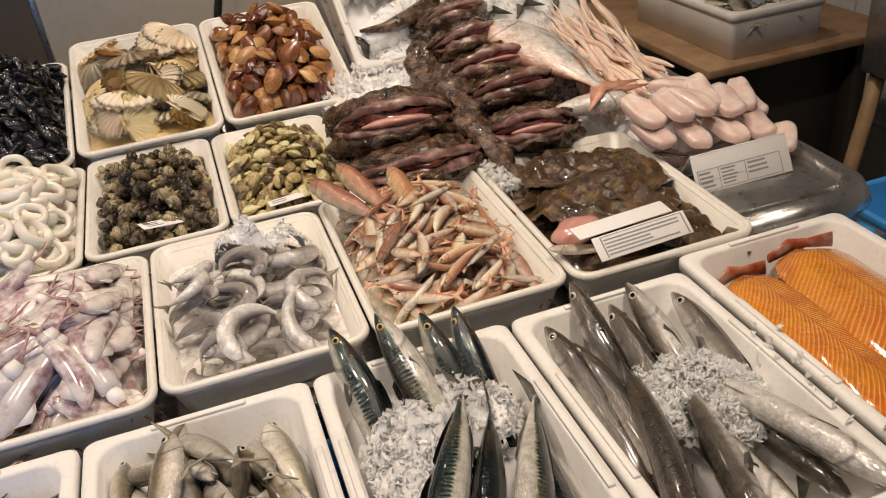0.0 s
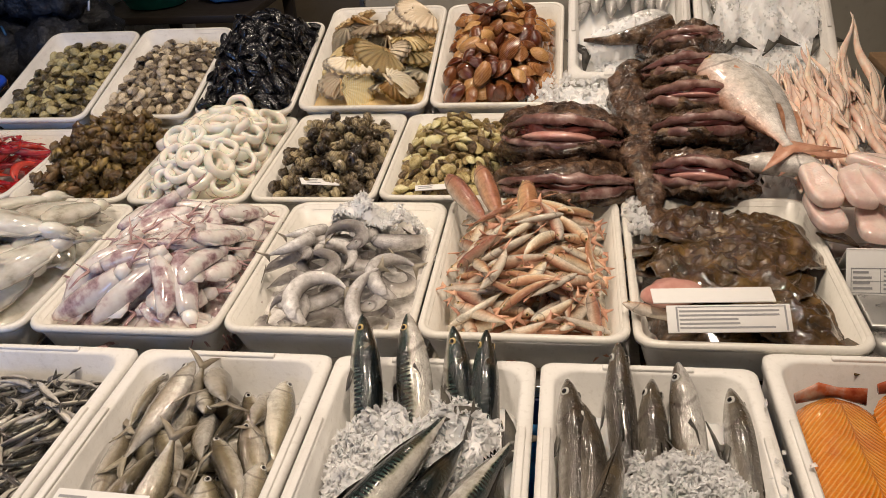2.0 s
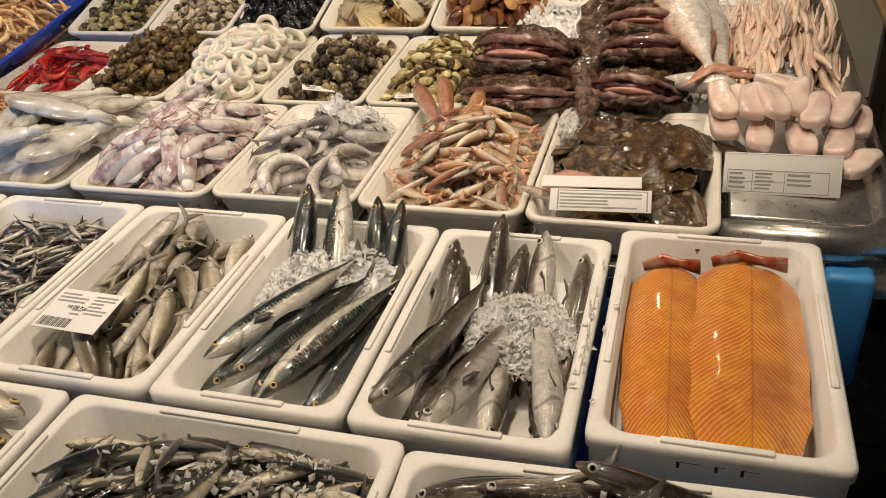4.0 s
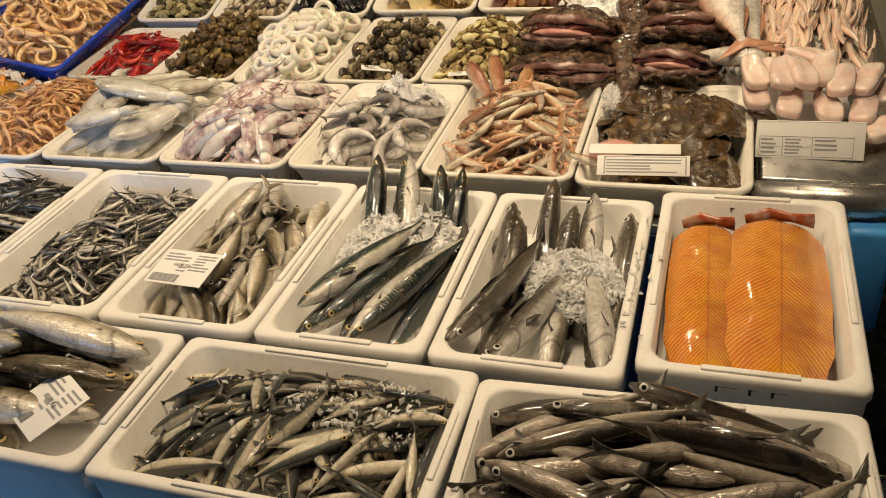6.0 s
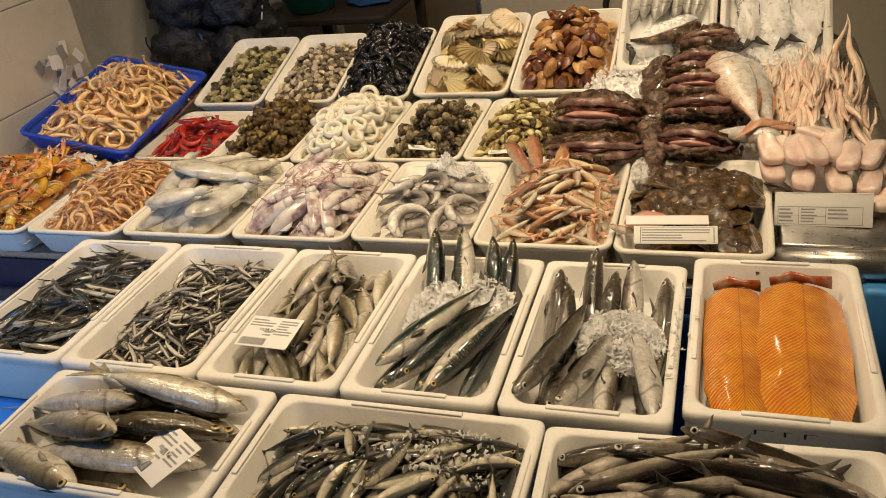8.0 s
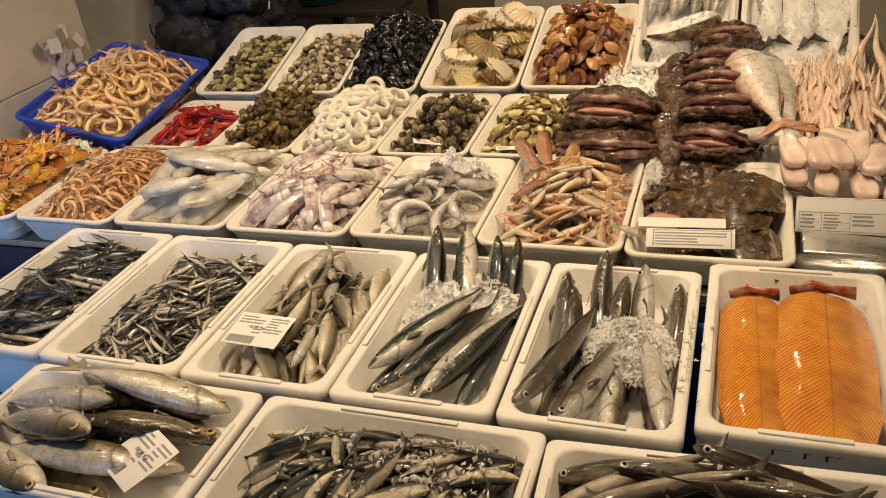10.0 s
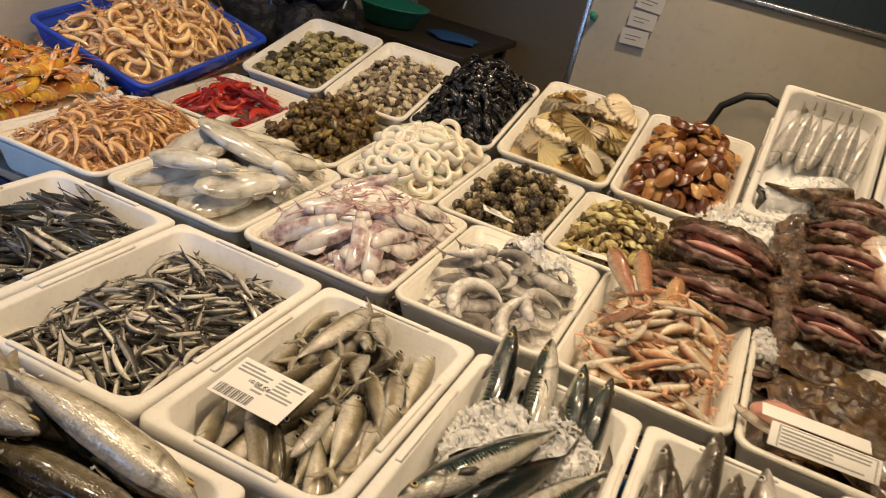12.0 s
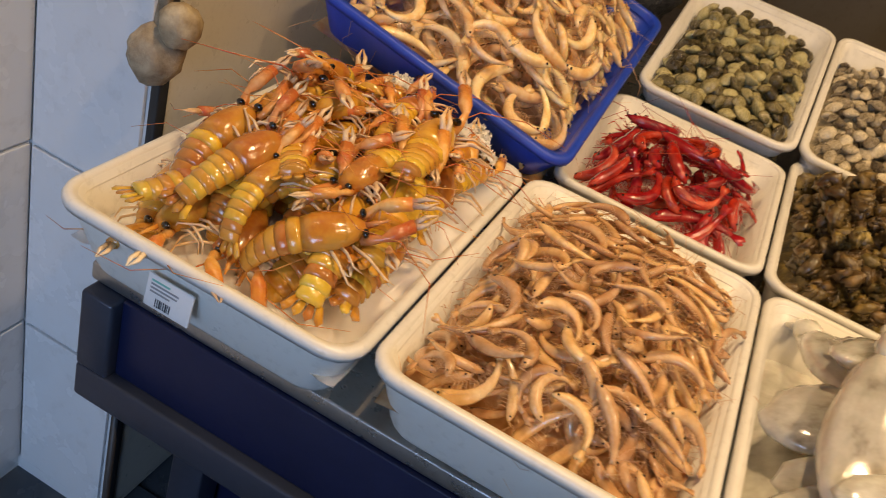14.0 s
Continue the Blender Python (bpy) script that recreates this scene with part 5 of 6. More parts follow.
# blue tray of prawns
bx = Vector((.386, .022, -.085)).normalized()
by = Vector((-.019, .565, .073))
bn = bx.cross(by).normalized()
askew = Matrix.Translation((-1.953, 1.216, .922)) @ Matrix((bx, bn.cross(bx), bn)).transposed().to_4x4()
bt = plastic_tray(-.202, .202, 0, .585, 0, 0, .068, BLUE_PLASTIC, "deep blue plastic fish tray", .014, lie=askew)
for sx in (-1, 1):
    part("grip_rib", box_bm(sx * .196 - .004, sx * .196 + .004, -.12, .12, -.03, -.004, .002), BLUE_PLASTIC, bt.root)
h = Heap(bt, dome(.036, -.02), .045)
h.base("prawn_heap", "orange prawns lying deeper in the tray", PRAWN)
pv = [shrimp("prawn", "pale orange cooked prawn", .10, PRAWN, SHRIMP_LIMB, "orange prawns in the blue tray", c, 1.2) for c in (.9, 1.5, 2.2, 3.0)]
h.fill(pv, .085, .038, .015, 235, margin=.5, tilt_max=.7, jig=.2)
heap_ice(h, 500, -.25, .25, .3, .45, .009, 6)

# ---- steep boxes at the back ----
b1 = styro_box(-.27, .03, 1.46, .50, .90, 35, .10)
b2 = styro_box(.035, .36, 1.46, .50, .895, 35, .10)
h = Heap(b1, flat(-.025), .03)
h.base("ice_bed", "crushed ice filling the box", ICE)
wf = fish("silver_fish", "silver white fish laid in a row on ice", .27, .16, .14, fish_skin("pale_silver_skin", [(.05, (.8, .78, .74)), (.6, (.72, .70, .66)), (.95, (.45, .44, .42))], .2, .3), FIN, EYE_SILVER, LONG, roll=60, group="white fish on ice")
for i in range(7):
    h.put(wf, .26, .04, .035, -.10 + i * .033, .08 + .01 * (i % 2), 80 + 3 * (i % 3), USED)
dor = fish("gilthead_bream", "silver gilthead bream lying on ice", .25, .38, .16, SK_DORADA, FIN_DARK, EYE_SILVER, DEEP, group="silver bream", eye_r=.03, big=True)
h.put(dor, .24, .09, .04, .0, -.10, 205, USED, flip=False)
heap_ice(h, 900, 0, -.6, .9, .35, .012, 7)
h = Heap(b2, flat(-.03), .03)
h.base("ice_bed", "crushed ice filling the box", ICE)
bass = fish("sea_bass", "silver sea bass with dark back on ice", .34, .22, .16, SK_BASS, FIN_DARK, EYE_SILVER, LONG, roll=10, group="sea bass on ice", big=True)
for i, (x, a) in enumerate(((-.085, -82), (.0, -78), (.085, -70))):
    h.put(bass, .33, .07, .05, x, .05, a, USED)
heap_ice(h, 2600, .1, -.2, .95, .75, .02, 8)

# ---- monkfish, bream, skinned fish and fillets on ice ----
bed = bmesh.new()
g = []
for i in range(26):
    row = []
    for j in range(26):
        x, y = -.40 + .86 * i / 25, .80 + .72 * j / 25
        z = .735 + .085 * min(1, (x + .42) * 8, (.46 - x) * 8) * min(1, (1.54 - y) * 8 + .3, ((y - .78) * 9 if x > .17 else (y - .99) * 12 if y > .99 else 0)) + .07 * max(0, min(1, (y - 1.0) / .5)) * (x > -.38)
        row.append(bed.verts.new((x, y, max(.726, z + .006 * noise.noise((x * 40, y * 40, 0))))))
    g.append(row)
for i in range(25):
    for j in range(25):
        bed.faces.new((g[i][j], g[i + 1][j], g[i + 1][j + 1], g[i][j + 1]))
tagged(link("ice_bed", bed, ICE), "bed of crushed ice on the counter", "ice", "", "stuff")


def bed_z(x, y):
    return .735 + .085 * min(1, max(0, (x + .42) * 8), max(0, (.46 - x) * 8)) + .07 * max(0, min(1, (y - 1.0) / .5))


ice_chips("crushed_ice", "loose crushed ice between the fish", Matrix(), 2600, lambda r: (lambda x, y: (x, y, bed_z(x, y) + r.uniform(0, .02)))(r.uniform(-.38, .40), r.uniform(1.0, 1.5)), seed=12)
ice_chips("crushed_ice", "loose crushed ice beside the flatfish", Matrix(), 260, lambda r: (r.gauss(-.135, .012), r.uniform(.84, 1.02), .80 + r.random() * .03), seed=13)


def wrinkle(bm):
    for v in bm.verts:
        p = v.co.copy()
        v.co += noise.noise_vector(p * 30) * .016 + noise.noise_vector(p * 85) * .008 + Vector((0, 0, .010 * abs(noise.noise(p * 55))))


def monkfish(w, d, hgt, gape, seed, label="dark brown monkfish with a wide gaping mouth", tongue=True):
    root = thing("monkfish", label, "monkfish", "monkfish")
    def jaw(p):
        return Vector((p.x, p.y + .25 * p.x * p.x, p.z))
    up = blob(w / 2, d / 2, hgt * .5, .22, 2.2, seed, 4, jaw)
    bmesh.ops.translate(up, vec=(0, d * .12, gape * .55), verts=up.verts)
    wrinkle(up)
    part("upper_jaw", up, MONK, root)
    lo = blob(w / 2 * 1.02, d / 2, hgt * .42, .18, 2.2, seed + 4, 4, jaw)
    bmesh.ops.translate(lo, vec=(0, d * .02, -gape * .6 - hgt * .15), verts=lo.verts)
    wrinkle(lo)
    part("lower_jaw", lo, MONK, root)
    mo = blob(w * .42, d * .4, gape * .9, .1, 2, seed, 3, jaw)
    bmesh.ops.translate(mo, vec=(0, -d * .06, 0), verts=mo.verts)
    wrinkle(mo)
    part("gullet", mo, MONK_MOUTH, root)
    for sg, mat_ in ((1, MONK_LIP), (-1, MONK_LIP)):
        pts = []
        for i in range(15):
            a = -1.25 + 2.5 * i / 14
            pts.append(Vector((w * .47 * math.sin(a), -d * .47 * math.cos(a) + .05 * d, sg * gape * (.85 * math.cos(a * 1.1)) + .006 * noise.noise((i * .8, sg, seed)))))
        rad = [.003 + .008 * math.sin(math.pi * (i + .6) / 15.2) for i in range(15)]
        lip = tube(bmesh.new(), pts, rad, 8)
        for v in lip.verts:
            v.co += noise.noise_vector(v.co * 60 + Vector((seed, sg, 0))) * .007
        part("lip", lip, mat_, root)
    if tongue:
        tg = blob(w * .26, d * .22, gape * .42, .12, 1.6, seed + 8, 3)
        bmesh.ops.translate(tg, vec=(0, -d * .30, -gape * .25), verts=tg.verts)
        part("tongue", tg, TONGUE, root)
    return root


for x, y, z, w, d, hg, gp, tilt, spin, sd, tn in ((-.275, 1.17, .895, .28, .22, .10, .032, 28, -6, 1, True), (-.265, 1.05, .845, .30, .22, .075, .018, 22, 0, 2, False),
                                                  (.005, 1.56, .975, .19, .22, .08, .010, 30, 8, 3, False), (-.02, 1.40, .955, .20, .2, .07, .018, 32, 10, 4, False), (-.01, 1.28, .93, .21, .2, .065, .020, 32, 0, 5, True),
                                                  (.0, 1.18, .905, .22, .2, .06, .018, 30, 4, 6, False), (-.01, 1.06, .855, .22, .2, .075, .026, 30, -8, 7, True)):
    mk = monkfish(w, d, hg, gp, sd, tongue=tn)
    mk.matrix_basis = Matrix.Translation((x, y - .035, z - .015)) @ Matrix.Rotation(radians(spin), 4, "Z") @ Matrix.Rotation(radians(-tilt), 4, "X")
for k, (p0, p1, r) in enumerate((((-.12, 1.34, .93), (-.11, .93, .835), .042), ((-.13, 1.48, .95), (-.135, 1.15, .88), .034), ((-.09, 1.1, .84), (-.115, .84, .815), .026))):
    a, b = Vector(p0) - Vector((0, .035, .012)), Vector(p1) - Vector((0, .035, .012))
    pts = [a.lerp(b, i / 9) + Vector((.012 * math.sin(i * .9 + k), 0, .008 * math.sin(i * 1.3))) for i in range(10)]
    root = thing("monkfish_tail", "slimy dark brown monkfish body lying over the ice", "monkfish", "monkfish")
    pts = [pts[i // 3].lerp(pts[min(9, i // 3 + 1)], i % 3 / 3) for i in range(28)]
    bm = tube(bmesh.new(), pts, [(r * 1.1 * np.interp(i / 3, range(10), (.5, .85, 1, 1, .95, .85, .7, .55, .4, .2)), r * .7 * np.interp(i / 3, range(10), (.5, .85, 1, 1, .95, .85, .7, .55, .4, .2))) for i in range(28)], 18)
    for v in bm.verts:
        v.co += noise.noise_vector(v.co * 28) * .016 + noise.noise_vector(v.co * 80) * .006
    part("body", bm, MONK, root)
    part("tail_fin", plate(bmesh.new(), [(0, -.01), (.06, -.035), (.07, 0), (.06, .035), (0, .01)], .002, along(pts[-1], pts[-1] + (b - a).normalized() * .01)), MONK, root)
tl = thing("monkfish_tail", "thin dark monkfish tail hanging over the box rim", "monkfish", "monkfish")
part("body", tube(bmesh.new(), [(-.02, 1.58, .985), (-.10, 1.56, .975), (-.17, 1.55, .965), (-.23, 1.56, .965)], [.035, .022, .012, .004], 10), MONK, tl)

br = fish("pink_bream", "large pinkish-silver bream with a golden eye", .40, .30, .15, SK_BREAM, FIN_PINK, EYE_GOLD, DEEP, roll=12, group="pink bream", eye_r=.026, big=True, tail=.12)
place(br, along((.03, 1.36, .985), (.145, .99, .91), 180), USED)
place(br, along((.075, 1.38, .96), (.18, 1.01, .89), 178), USED)
br2 = fish("bream_head_on_ice", "pinkish bream lying crosswise on the ice", .22, .26, .2, SK_BREAM, FIN_PINK, EYE_GOLD, DEEP, group="pink bream", eye_r=.026)
place(br2, along((.17, .985, .885), (.04, 1.03, .87), 175), USED)

rp = random.Random(8)
pk = []
for k in range(4):
    pts = [Vector((.011 * math.sin(i * .8 + k), -.16 + .32 * i / 11, .01 * math.sin(i * .5 + k))) for i in range(12)]
    body = tube(bmesh.new(), pts, [(r * 1.25, r) for r in (.005, .010, .014, .016, .016, .015, .013, .011, .008, .006, .004, .0015)], 9)
    tube(body, [q + Vector((.018, 0, -.004)) for q in pts[1:7]], [(.004, .002), (.012, .004), (.016, .005), (.015, .005), (.01, .004), (.002, .001)], 8)
    pk.append(tagged(link("skinned_fish", body, PINKSKIN), "long skinned pink fish with a pointed tip", "fish", "skinned pink fish"))
for i in range(125):
    x, y = .175 + .25 * rp.random(), rp.uniform(1.10, 1.42)
    lay = .012 + .05 * rp.random() * (1 - abs(x - .30) * 5)
    place(pk[i % 4], Matrix.Translation((x, y, bed_z(x, y) + lay)) @ Matrix.Rotation(radians(rp.gauss(-6, 6)), 4, "Z") @ Matrix.Rotation(radians(9 + rp.gauss(0, 5)), 4, "X") @ Matrix.Scale(rp.uniform(.75, 1.0), 4) @ Matrix.Diagonal((.72, 1, .8, 1)), USED)
for x, y, z, ry in ((.405, 1.50, .93, 8), (.36, 1.48, .93, -16)):
    place(pk[0], Matrix.Translation((x, y, z)) @ Matrix.Rotation(radians(ry), 4, "Z") @ Matrix.Rotation(radians(38), 4, "X"), USED)


def fillet(seed):
    def shape(p):
        n = (abs(p.x) ** 3.5 + abs(p.y) ** 3.5 + abs(p.z) ** 3.5) ** (1 / 3.5)
        q = p / n
        return Vector((q.x * (1 - .12 * q.y), q.y, q.z + .5 * noise.noise((q.x * .9, q.y * 1.2, seed * 3.7))))
    return tagged(link("fish_fillet", blob(.025, .054, .0145, .36, 3.2, seed, 4, shape), FILLET), "thick pale pink skinless fish fillet", "fillet", "pink fillets")


fl = [fillet(i) for i in range(4)]
for i, (x, y, z, rz, rx) in enumerate(((.16, .90, .865, 12, 10), (.23, .87, .862, -6, 8), (.30, .86, .858, 8, 6), (.37, .86, .855, -12, 8), (.20, .98, .875, 30, 12), (.28, .97, .88, -14, 12), (.35, .96, .875, 6, 12), (.41, .94, .86, -8, 8),
                                       (.155, .93, .90, 14, 14), (.21, .91, .908, 4, 12), (.265, .985, .915, 62, 6), (.325, .90, .90, -10, 12), (.375, .92, .892, -24, 10), (.29, .93, .912, -8, 16), (.245, .90, .915, 18, 12), (.40, .81, .835, -40, 6))):
    place(fl[i % 4], Matrix.Translation((x + .012, y - .055, z - .006)) @ Matrix.Rotation(radians(rz), 4, "Z") @ Matrix.Rotation(radians(rx), 4, "X"), USED)

# tent card
tent = card("tent_card", "folded white tent card with a printed table", "card", Matrix.Translation((.277, .70, .826)) @ Matrix.Rotation(radians(-2), 4, "Y") @ Matrix.Rotation(radians(-3), 4, "Z") @ Matrix.Rotation(radians(62), 4, "X"), .20, .075,
            text_rows(-.9, -.55, -.8, .1, 4, 3) + text_rows(-.45, .0, -.8, .1, 5, 4) + text_rows(.1, .55, -.6, .1, 3, 5) + [(-.93, .14, .8, .17, 0), (-.93, -.9, .8, -.87, 0), (-.5, -.9, -.49, .17, 0), (.05, -.9, .06, .17, 0), (-.93, -.9, -.92, .17, 0), (.79, -.9, .8, .17, 0), (-.93, -.4, .05, -.385, 0)])
part("folded_back", box_bm(-.10, .10, 0, .075, -.002, -.0005, .0005), PAPER, tent).matrix_basis = Matrix.Translation((0, .0375, 0)) @ Matrix.Rotation(radians(-118), 4, "X")

# ---- styrofoam boxes in the middle row ----
BX = ((-1.562, -1.248), (-1.245, -.914), (-.912, -.604), (-.602, -.302), (-.299, .002), (.011, .331))
bb = [styro_box(a, b, .003 if k == 5 else -.03, .505 if k == 5 else .5, .805) for k, (a, b) in enumerate(BX)]
BOX_SHIFT = Matrix.Translation((.008, -.03, 0))
h = Heap(bb[0], flat(-.025, .01), .03)
# mound coloured near black, so the gaps between the anchovies read as shaded
h.base("anchovy_heap", "wet mound below the anchovies, coloured dark as gap shade", WET_GAP_SHADE)
av = [fish("anchovy", "slim dark-backed silver anchovy, wet", .135, .13, .09, SK_ANCHOVY, FIN_DARK, EYE_SILVER, FUSIFORM, bend=b, roll=r, group="dark anchovies in the box", eye_r=.024, n=8, swerve=.12) for b, r in ((.35, 40), (-.5, 70), (.9, 8), (-1.0, 50))]
h.fill(av, .13, .017, .012, 190, angle=lambda r: r.gauss(.55, .45) + (math.pi if r.random() < .5 else 0), margin=.78, flip=False, jig=.12)
h = Heap(bb[1], flat(-.03, .012), .03)
# same dark mound here: shade of the gaps is in its colour
h.base("anchovy_heap", "wet mound below the small anchovies, darkened as gap shade", WET_GAP_SHADE)
av = [fish("small_anchovy", "tiny slim silver anchovy with dark back", .10, .125, .09, SK_SPRAT, FIN_DARK, EYE_SILVER, FUSIFORM, bend=b, roll=r, group="small anchovies in the box", eye_r=.026, n=8, swerve=.15) for b, r in ((.4, 15), (-.7, 5), (1.2, 35), (-1.7, -25), (.1, 55))]
h.fill(av, .095, .013, .010, 290, angle=lambda r: r.gauss(.6, 1.0) + (math.pi if r.random() < .5 else 0), margin=.75)
h = Heap(bb[2], lambda u, v: -.05 + .015 * v, .035)
h.base("ice_bed", "crushed ice at the bottom of the box", ICE)
hv = [fish("horse_mackerel", "silvery olive small horse mackerel", .165, .24, .15, SK_HORSE, FIN, EYE_SILVER, FUSIFORM, bend=b, roll=r, group="small horse mackerel in the box", eye_r=.032, tail=.14, fork=.7) for b, r in ((.2, 0), (-.3, 25), (.4, -20))]
h.fill(hv, .155, .038, .024, 62, angle=lambda r: r.gauss(-1.35, .5) + (math.pi if r.random() < .3 else 0), margin=.75)
LBL = text_rows(-.9, .1, .3, .85, 3, 1) + text_rows(.2, .9, -.2, .85, 6, 2) + barcode(-.9, .1, -.9, -.45, 16) + text_rows(-.2, .15, -.3, .1, 2, 5)


def weight_label(m, w=.105, hh=.075):
    return card("weight_label", "white printed weight label on the fish", "label", m, w, hh, LBL, .0006, 0, (("10,08 Kg", -.45, .05, .12),))


weight_label(Matrix.Translation((-.812, .115, .815)) @ Matrix.Rotation(radians(-2), 4, "Z") @ Matrix.Rotation(radians(6), 4, "X"), .12, .09)

h = Heap(bb[3], lambda u, v: -.05 + .02 * v, .03)
h.base("ice_bed", "crushed ice at the bottom of the box", ICE)
mk = [fish("mackerel", "glossy mackerel with blue-black wavy stripes", .34, .155, .125, SK_MACK, FIN_DARK, EYE_GOLD, FUSIFORM, bend=b, roll=r, group="mackerel in the box", eye_r=.018, big=True, tail=.12) for b, r in ((.12, 15), (-.15, 40), (.1, 70))]
for k, tip, tail, sp in ((2, (-.575, .055, .752), (-.43, .36, .75), 0), (2, (-.395, .04, .748), (-.345, .36, .75), 0), (1, (-.49, .05, .755), (-.40, .38, .75), 0),
                         (0, (-.575, .075, .795), (-.415, .385, .81), 0), (2, (-.525, .05, .787), (-.385, .365, .79), 0), (0, (-.465, .035, .775), (-.335, .345, .80), 185),
                         (1, (-.565, .515, .865), (-.525, .26, .70), 0), (0, (-.500, .53, .880), (-.445, .24, .70), 180), (1, (-.43, .505, .835), (-.40, .30, .66), 0), (2, (-.385, .505, .840), (-.37, .28, .66), 0)):
    place(mk[k], BOX_SHIFT @ along(tip, tail, sp), USED)
h.H += .03
heap_ice(h, 1500, -.45, .25, .5, .6, .06, 21, .005, .016)
heap_ice(h, 1100, .1, .5, .8, .35, .07, 22, .005, .016)

h = Heap(bb[4], lambda u, v: -.06 + .02 * v, .03)
h.base("ice_bed", "crushed ice at the bottom of the box", ICE)
hk = [fish("hake", "silver-grey hake with a pointed head", .36, .13, .115, SK_HAKE, FIN_DARK, EYE_SILVER, LONG, bend=b, roll=r, group="hake in the box", eye_r=.02, big=True, tail=.1, eye_s=.11) for b, r in ((.15, 20), (-.2, 50), (.25, 75))]
for k, tip, tail, sp in ((1, (-.24, .035, .745), (-.2, .40, .74), 0), (0, (-.13, .03, .75), (-.14, .38, .745), 180), (1, (-.06, .04, .75), (-.07, .42, .74), 0),
                         (2, (-.290, .015, .800), (-.185, .385, .795), 0), (0, (-.205, .025, .79), (-.13, .33, .77), 0), (1, (-.035, .02, .80), (-.11, .34, .77), 180),
                         (1, (-.265, .455, .815), (-.255, .12, .72), 0), (2, (-.20, .502, .832), (-.17, .22, .68), 0), (0, (-.115, .475, .822), (-.11, .18, .69), 178), (1, (-.245, .40, .80), (-.23, .10, .73), 0), (1, (-.045, .46, .795), (-.055, .14, .72), 0), (2, (-.155, .46, .80), (-.14, .16, .70), 0)):
    place(hk[k], BOX_SHIFT @ along(tip, tail, sp), USED)
h.H += .045
heap_ice(h, 3400, .25, .08, .68, .42, .05, 23, .004, .014)
ice_chips("crushed_ice", "loose crushed ice lying on the box rim", bb[4].m, 26, lambda r: (r.gauss(.14, .012), r.gauss(-.0, .07), .005 + .01 * r.random()), .003, .009, 24)


# salmon
def salmon_mat():
    m = Mat("salmon_flesh", .2, 0, .5, .8, 0)
    uv = m.n("SeparateXYZ", Vector=m.coords("UV"))
    u, v = uv.outputs[0], uv.outputs[1]
    d = m.math("ABSOLUTE", m.math("SUBTRACT", v, .52))
    ph = m.math("ADD", m.math("MULTIPLY", u, 300.0), m.math("MULTIPLY", m.math("POWER", d, .75), -88.0))
    ph = m.math("ADD", ph, m.math("MULTIPLY", m.noise(22, 2), 6.0))
    w = m.math("MULTIPLY_ADD", m.math("SINE", ph), .5)
    w.node.inputs[2].default_value = .5
    line = m.math("MULTIPLY", m.math("POWER", w, 4.0), .5)
    c = m.ramp(m.noise(9, 4), [(.3, (.56, .11, .0)), (.5, (.67, .205, .0)), (.72, (.74, .29, .0))])
    c = m.mix(line, c, (.88, .60, .14))
    c = m.mix(m.ramp(m.math("ABSOLUTE", m.math("SUBTRACT", v, .52)), [(.004, (.5, .5, .5)), (.014, (0, 0, 0))]), c, (.40, .10, .02))
    c = m.mix(m.ramp(m.noise(7, 3), [(.5, (0, 0, 0)), (.72, (.75, .75, .75))]), c, (.30, .03, .002))
    m.colour(c)
    m.bump(m.math("ADD", m.math("MULTIPLY", w, .5), m.math("MULTIPLY", m.noise(90, 4), 3.0)), .7, .004)
    m.rough(m.noise(35, 3), .05, .25)
    return m.m


SALMON = salmon_mat()


def salmon(x, y, z, L, W, seed, rz, over):
    root = thing("salmon_fillet", "bright orange salmon fillet with pale fat lines", "salmon", "salmon fillets")
    bm = bmesh.new()
    uv = bm.loops.layers.uv.verify()
    nu, nv = 40, 18
    def pt(i, j, top):
        s, t = i / nu, j / nv * 2 - 1
        half = W / 2 * (np.interp(s, (0, .03, .1, .4, .75, .93, 1), (.35, .72, .92, 1.0, .96, .72, .5)) + .02 * noise.noise((s * 9, t, seed)))
        zz = .030 * (1 - abs(t) ** 2.6) * (1 - .35 * s) * min(1, 8 * s + .4) + .004 * noise.noise((s * 5, t * 2, seed)) - over * .010 * t
        return Vector((t * half, L / 2 - s * L, zz if top else -.006 - over * .010 * t))
    for top in (True, False):
        vs = [[bm.verts.new(pt(i, j, top)) for j in range(nv + 1)] for i in range(nu + 1)]
        for i in range(nu):
            for j in range(nv):
                q = (vs[i][j], vs[i + 1][j], vs[i + 1][j + 1], vs[i][j + 1])
                f = bm.faces.new(q if top else q[::-1])
                for lp, (a, b) in zip(f.loops, (((i, j), (i + 1, j), (i + 1, j + 1), (i, j + 1)) if top else ((i, j + 1), (i + 1, j + 1), (i + 1, j), (i, j)))):
                    lp[uv].uv = (a / nu, b / nv)
    bmesh.ops.remove_doubles(bm, verts=bm.verts, dist=.0005)
    part("flesh", bm, SALMON, root)
    bm = bmesh.new()
    tube(bm, [(-W * .34, L / 2 + .005, .006), (-W * .1, L / 2 + .012, .014), (W * .12, L / 2 + .012, .012), (W * .36, L / 2 - .002, .016)], [(.004, .010), (.006, .016), (.006, .009), (.004, .015)], 8)
    part("collar_flap", bm, mottled("salmon_belly_skin", [(.3, (.22, .03, .01)), (.5, (.42, .12, .05)), (.7, (.45, .40, .34))], 30, .2, .3), root, "dark red collar flap with silver skin")
    root.matrix_basis = Matrix.Translation((x, y, z)) @ Matrix.Rotation(radians(rz), 4, "Z")
    return root


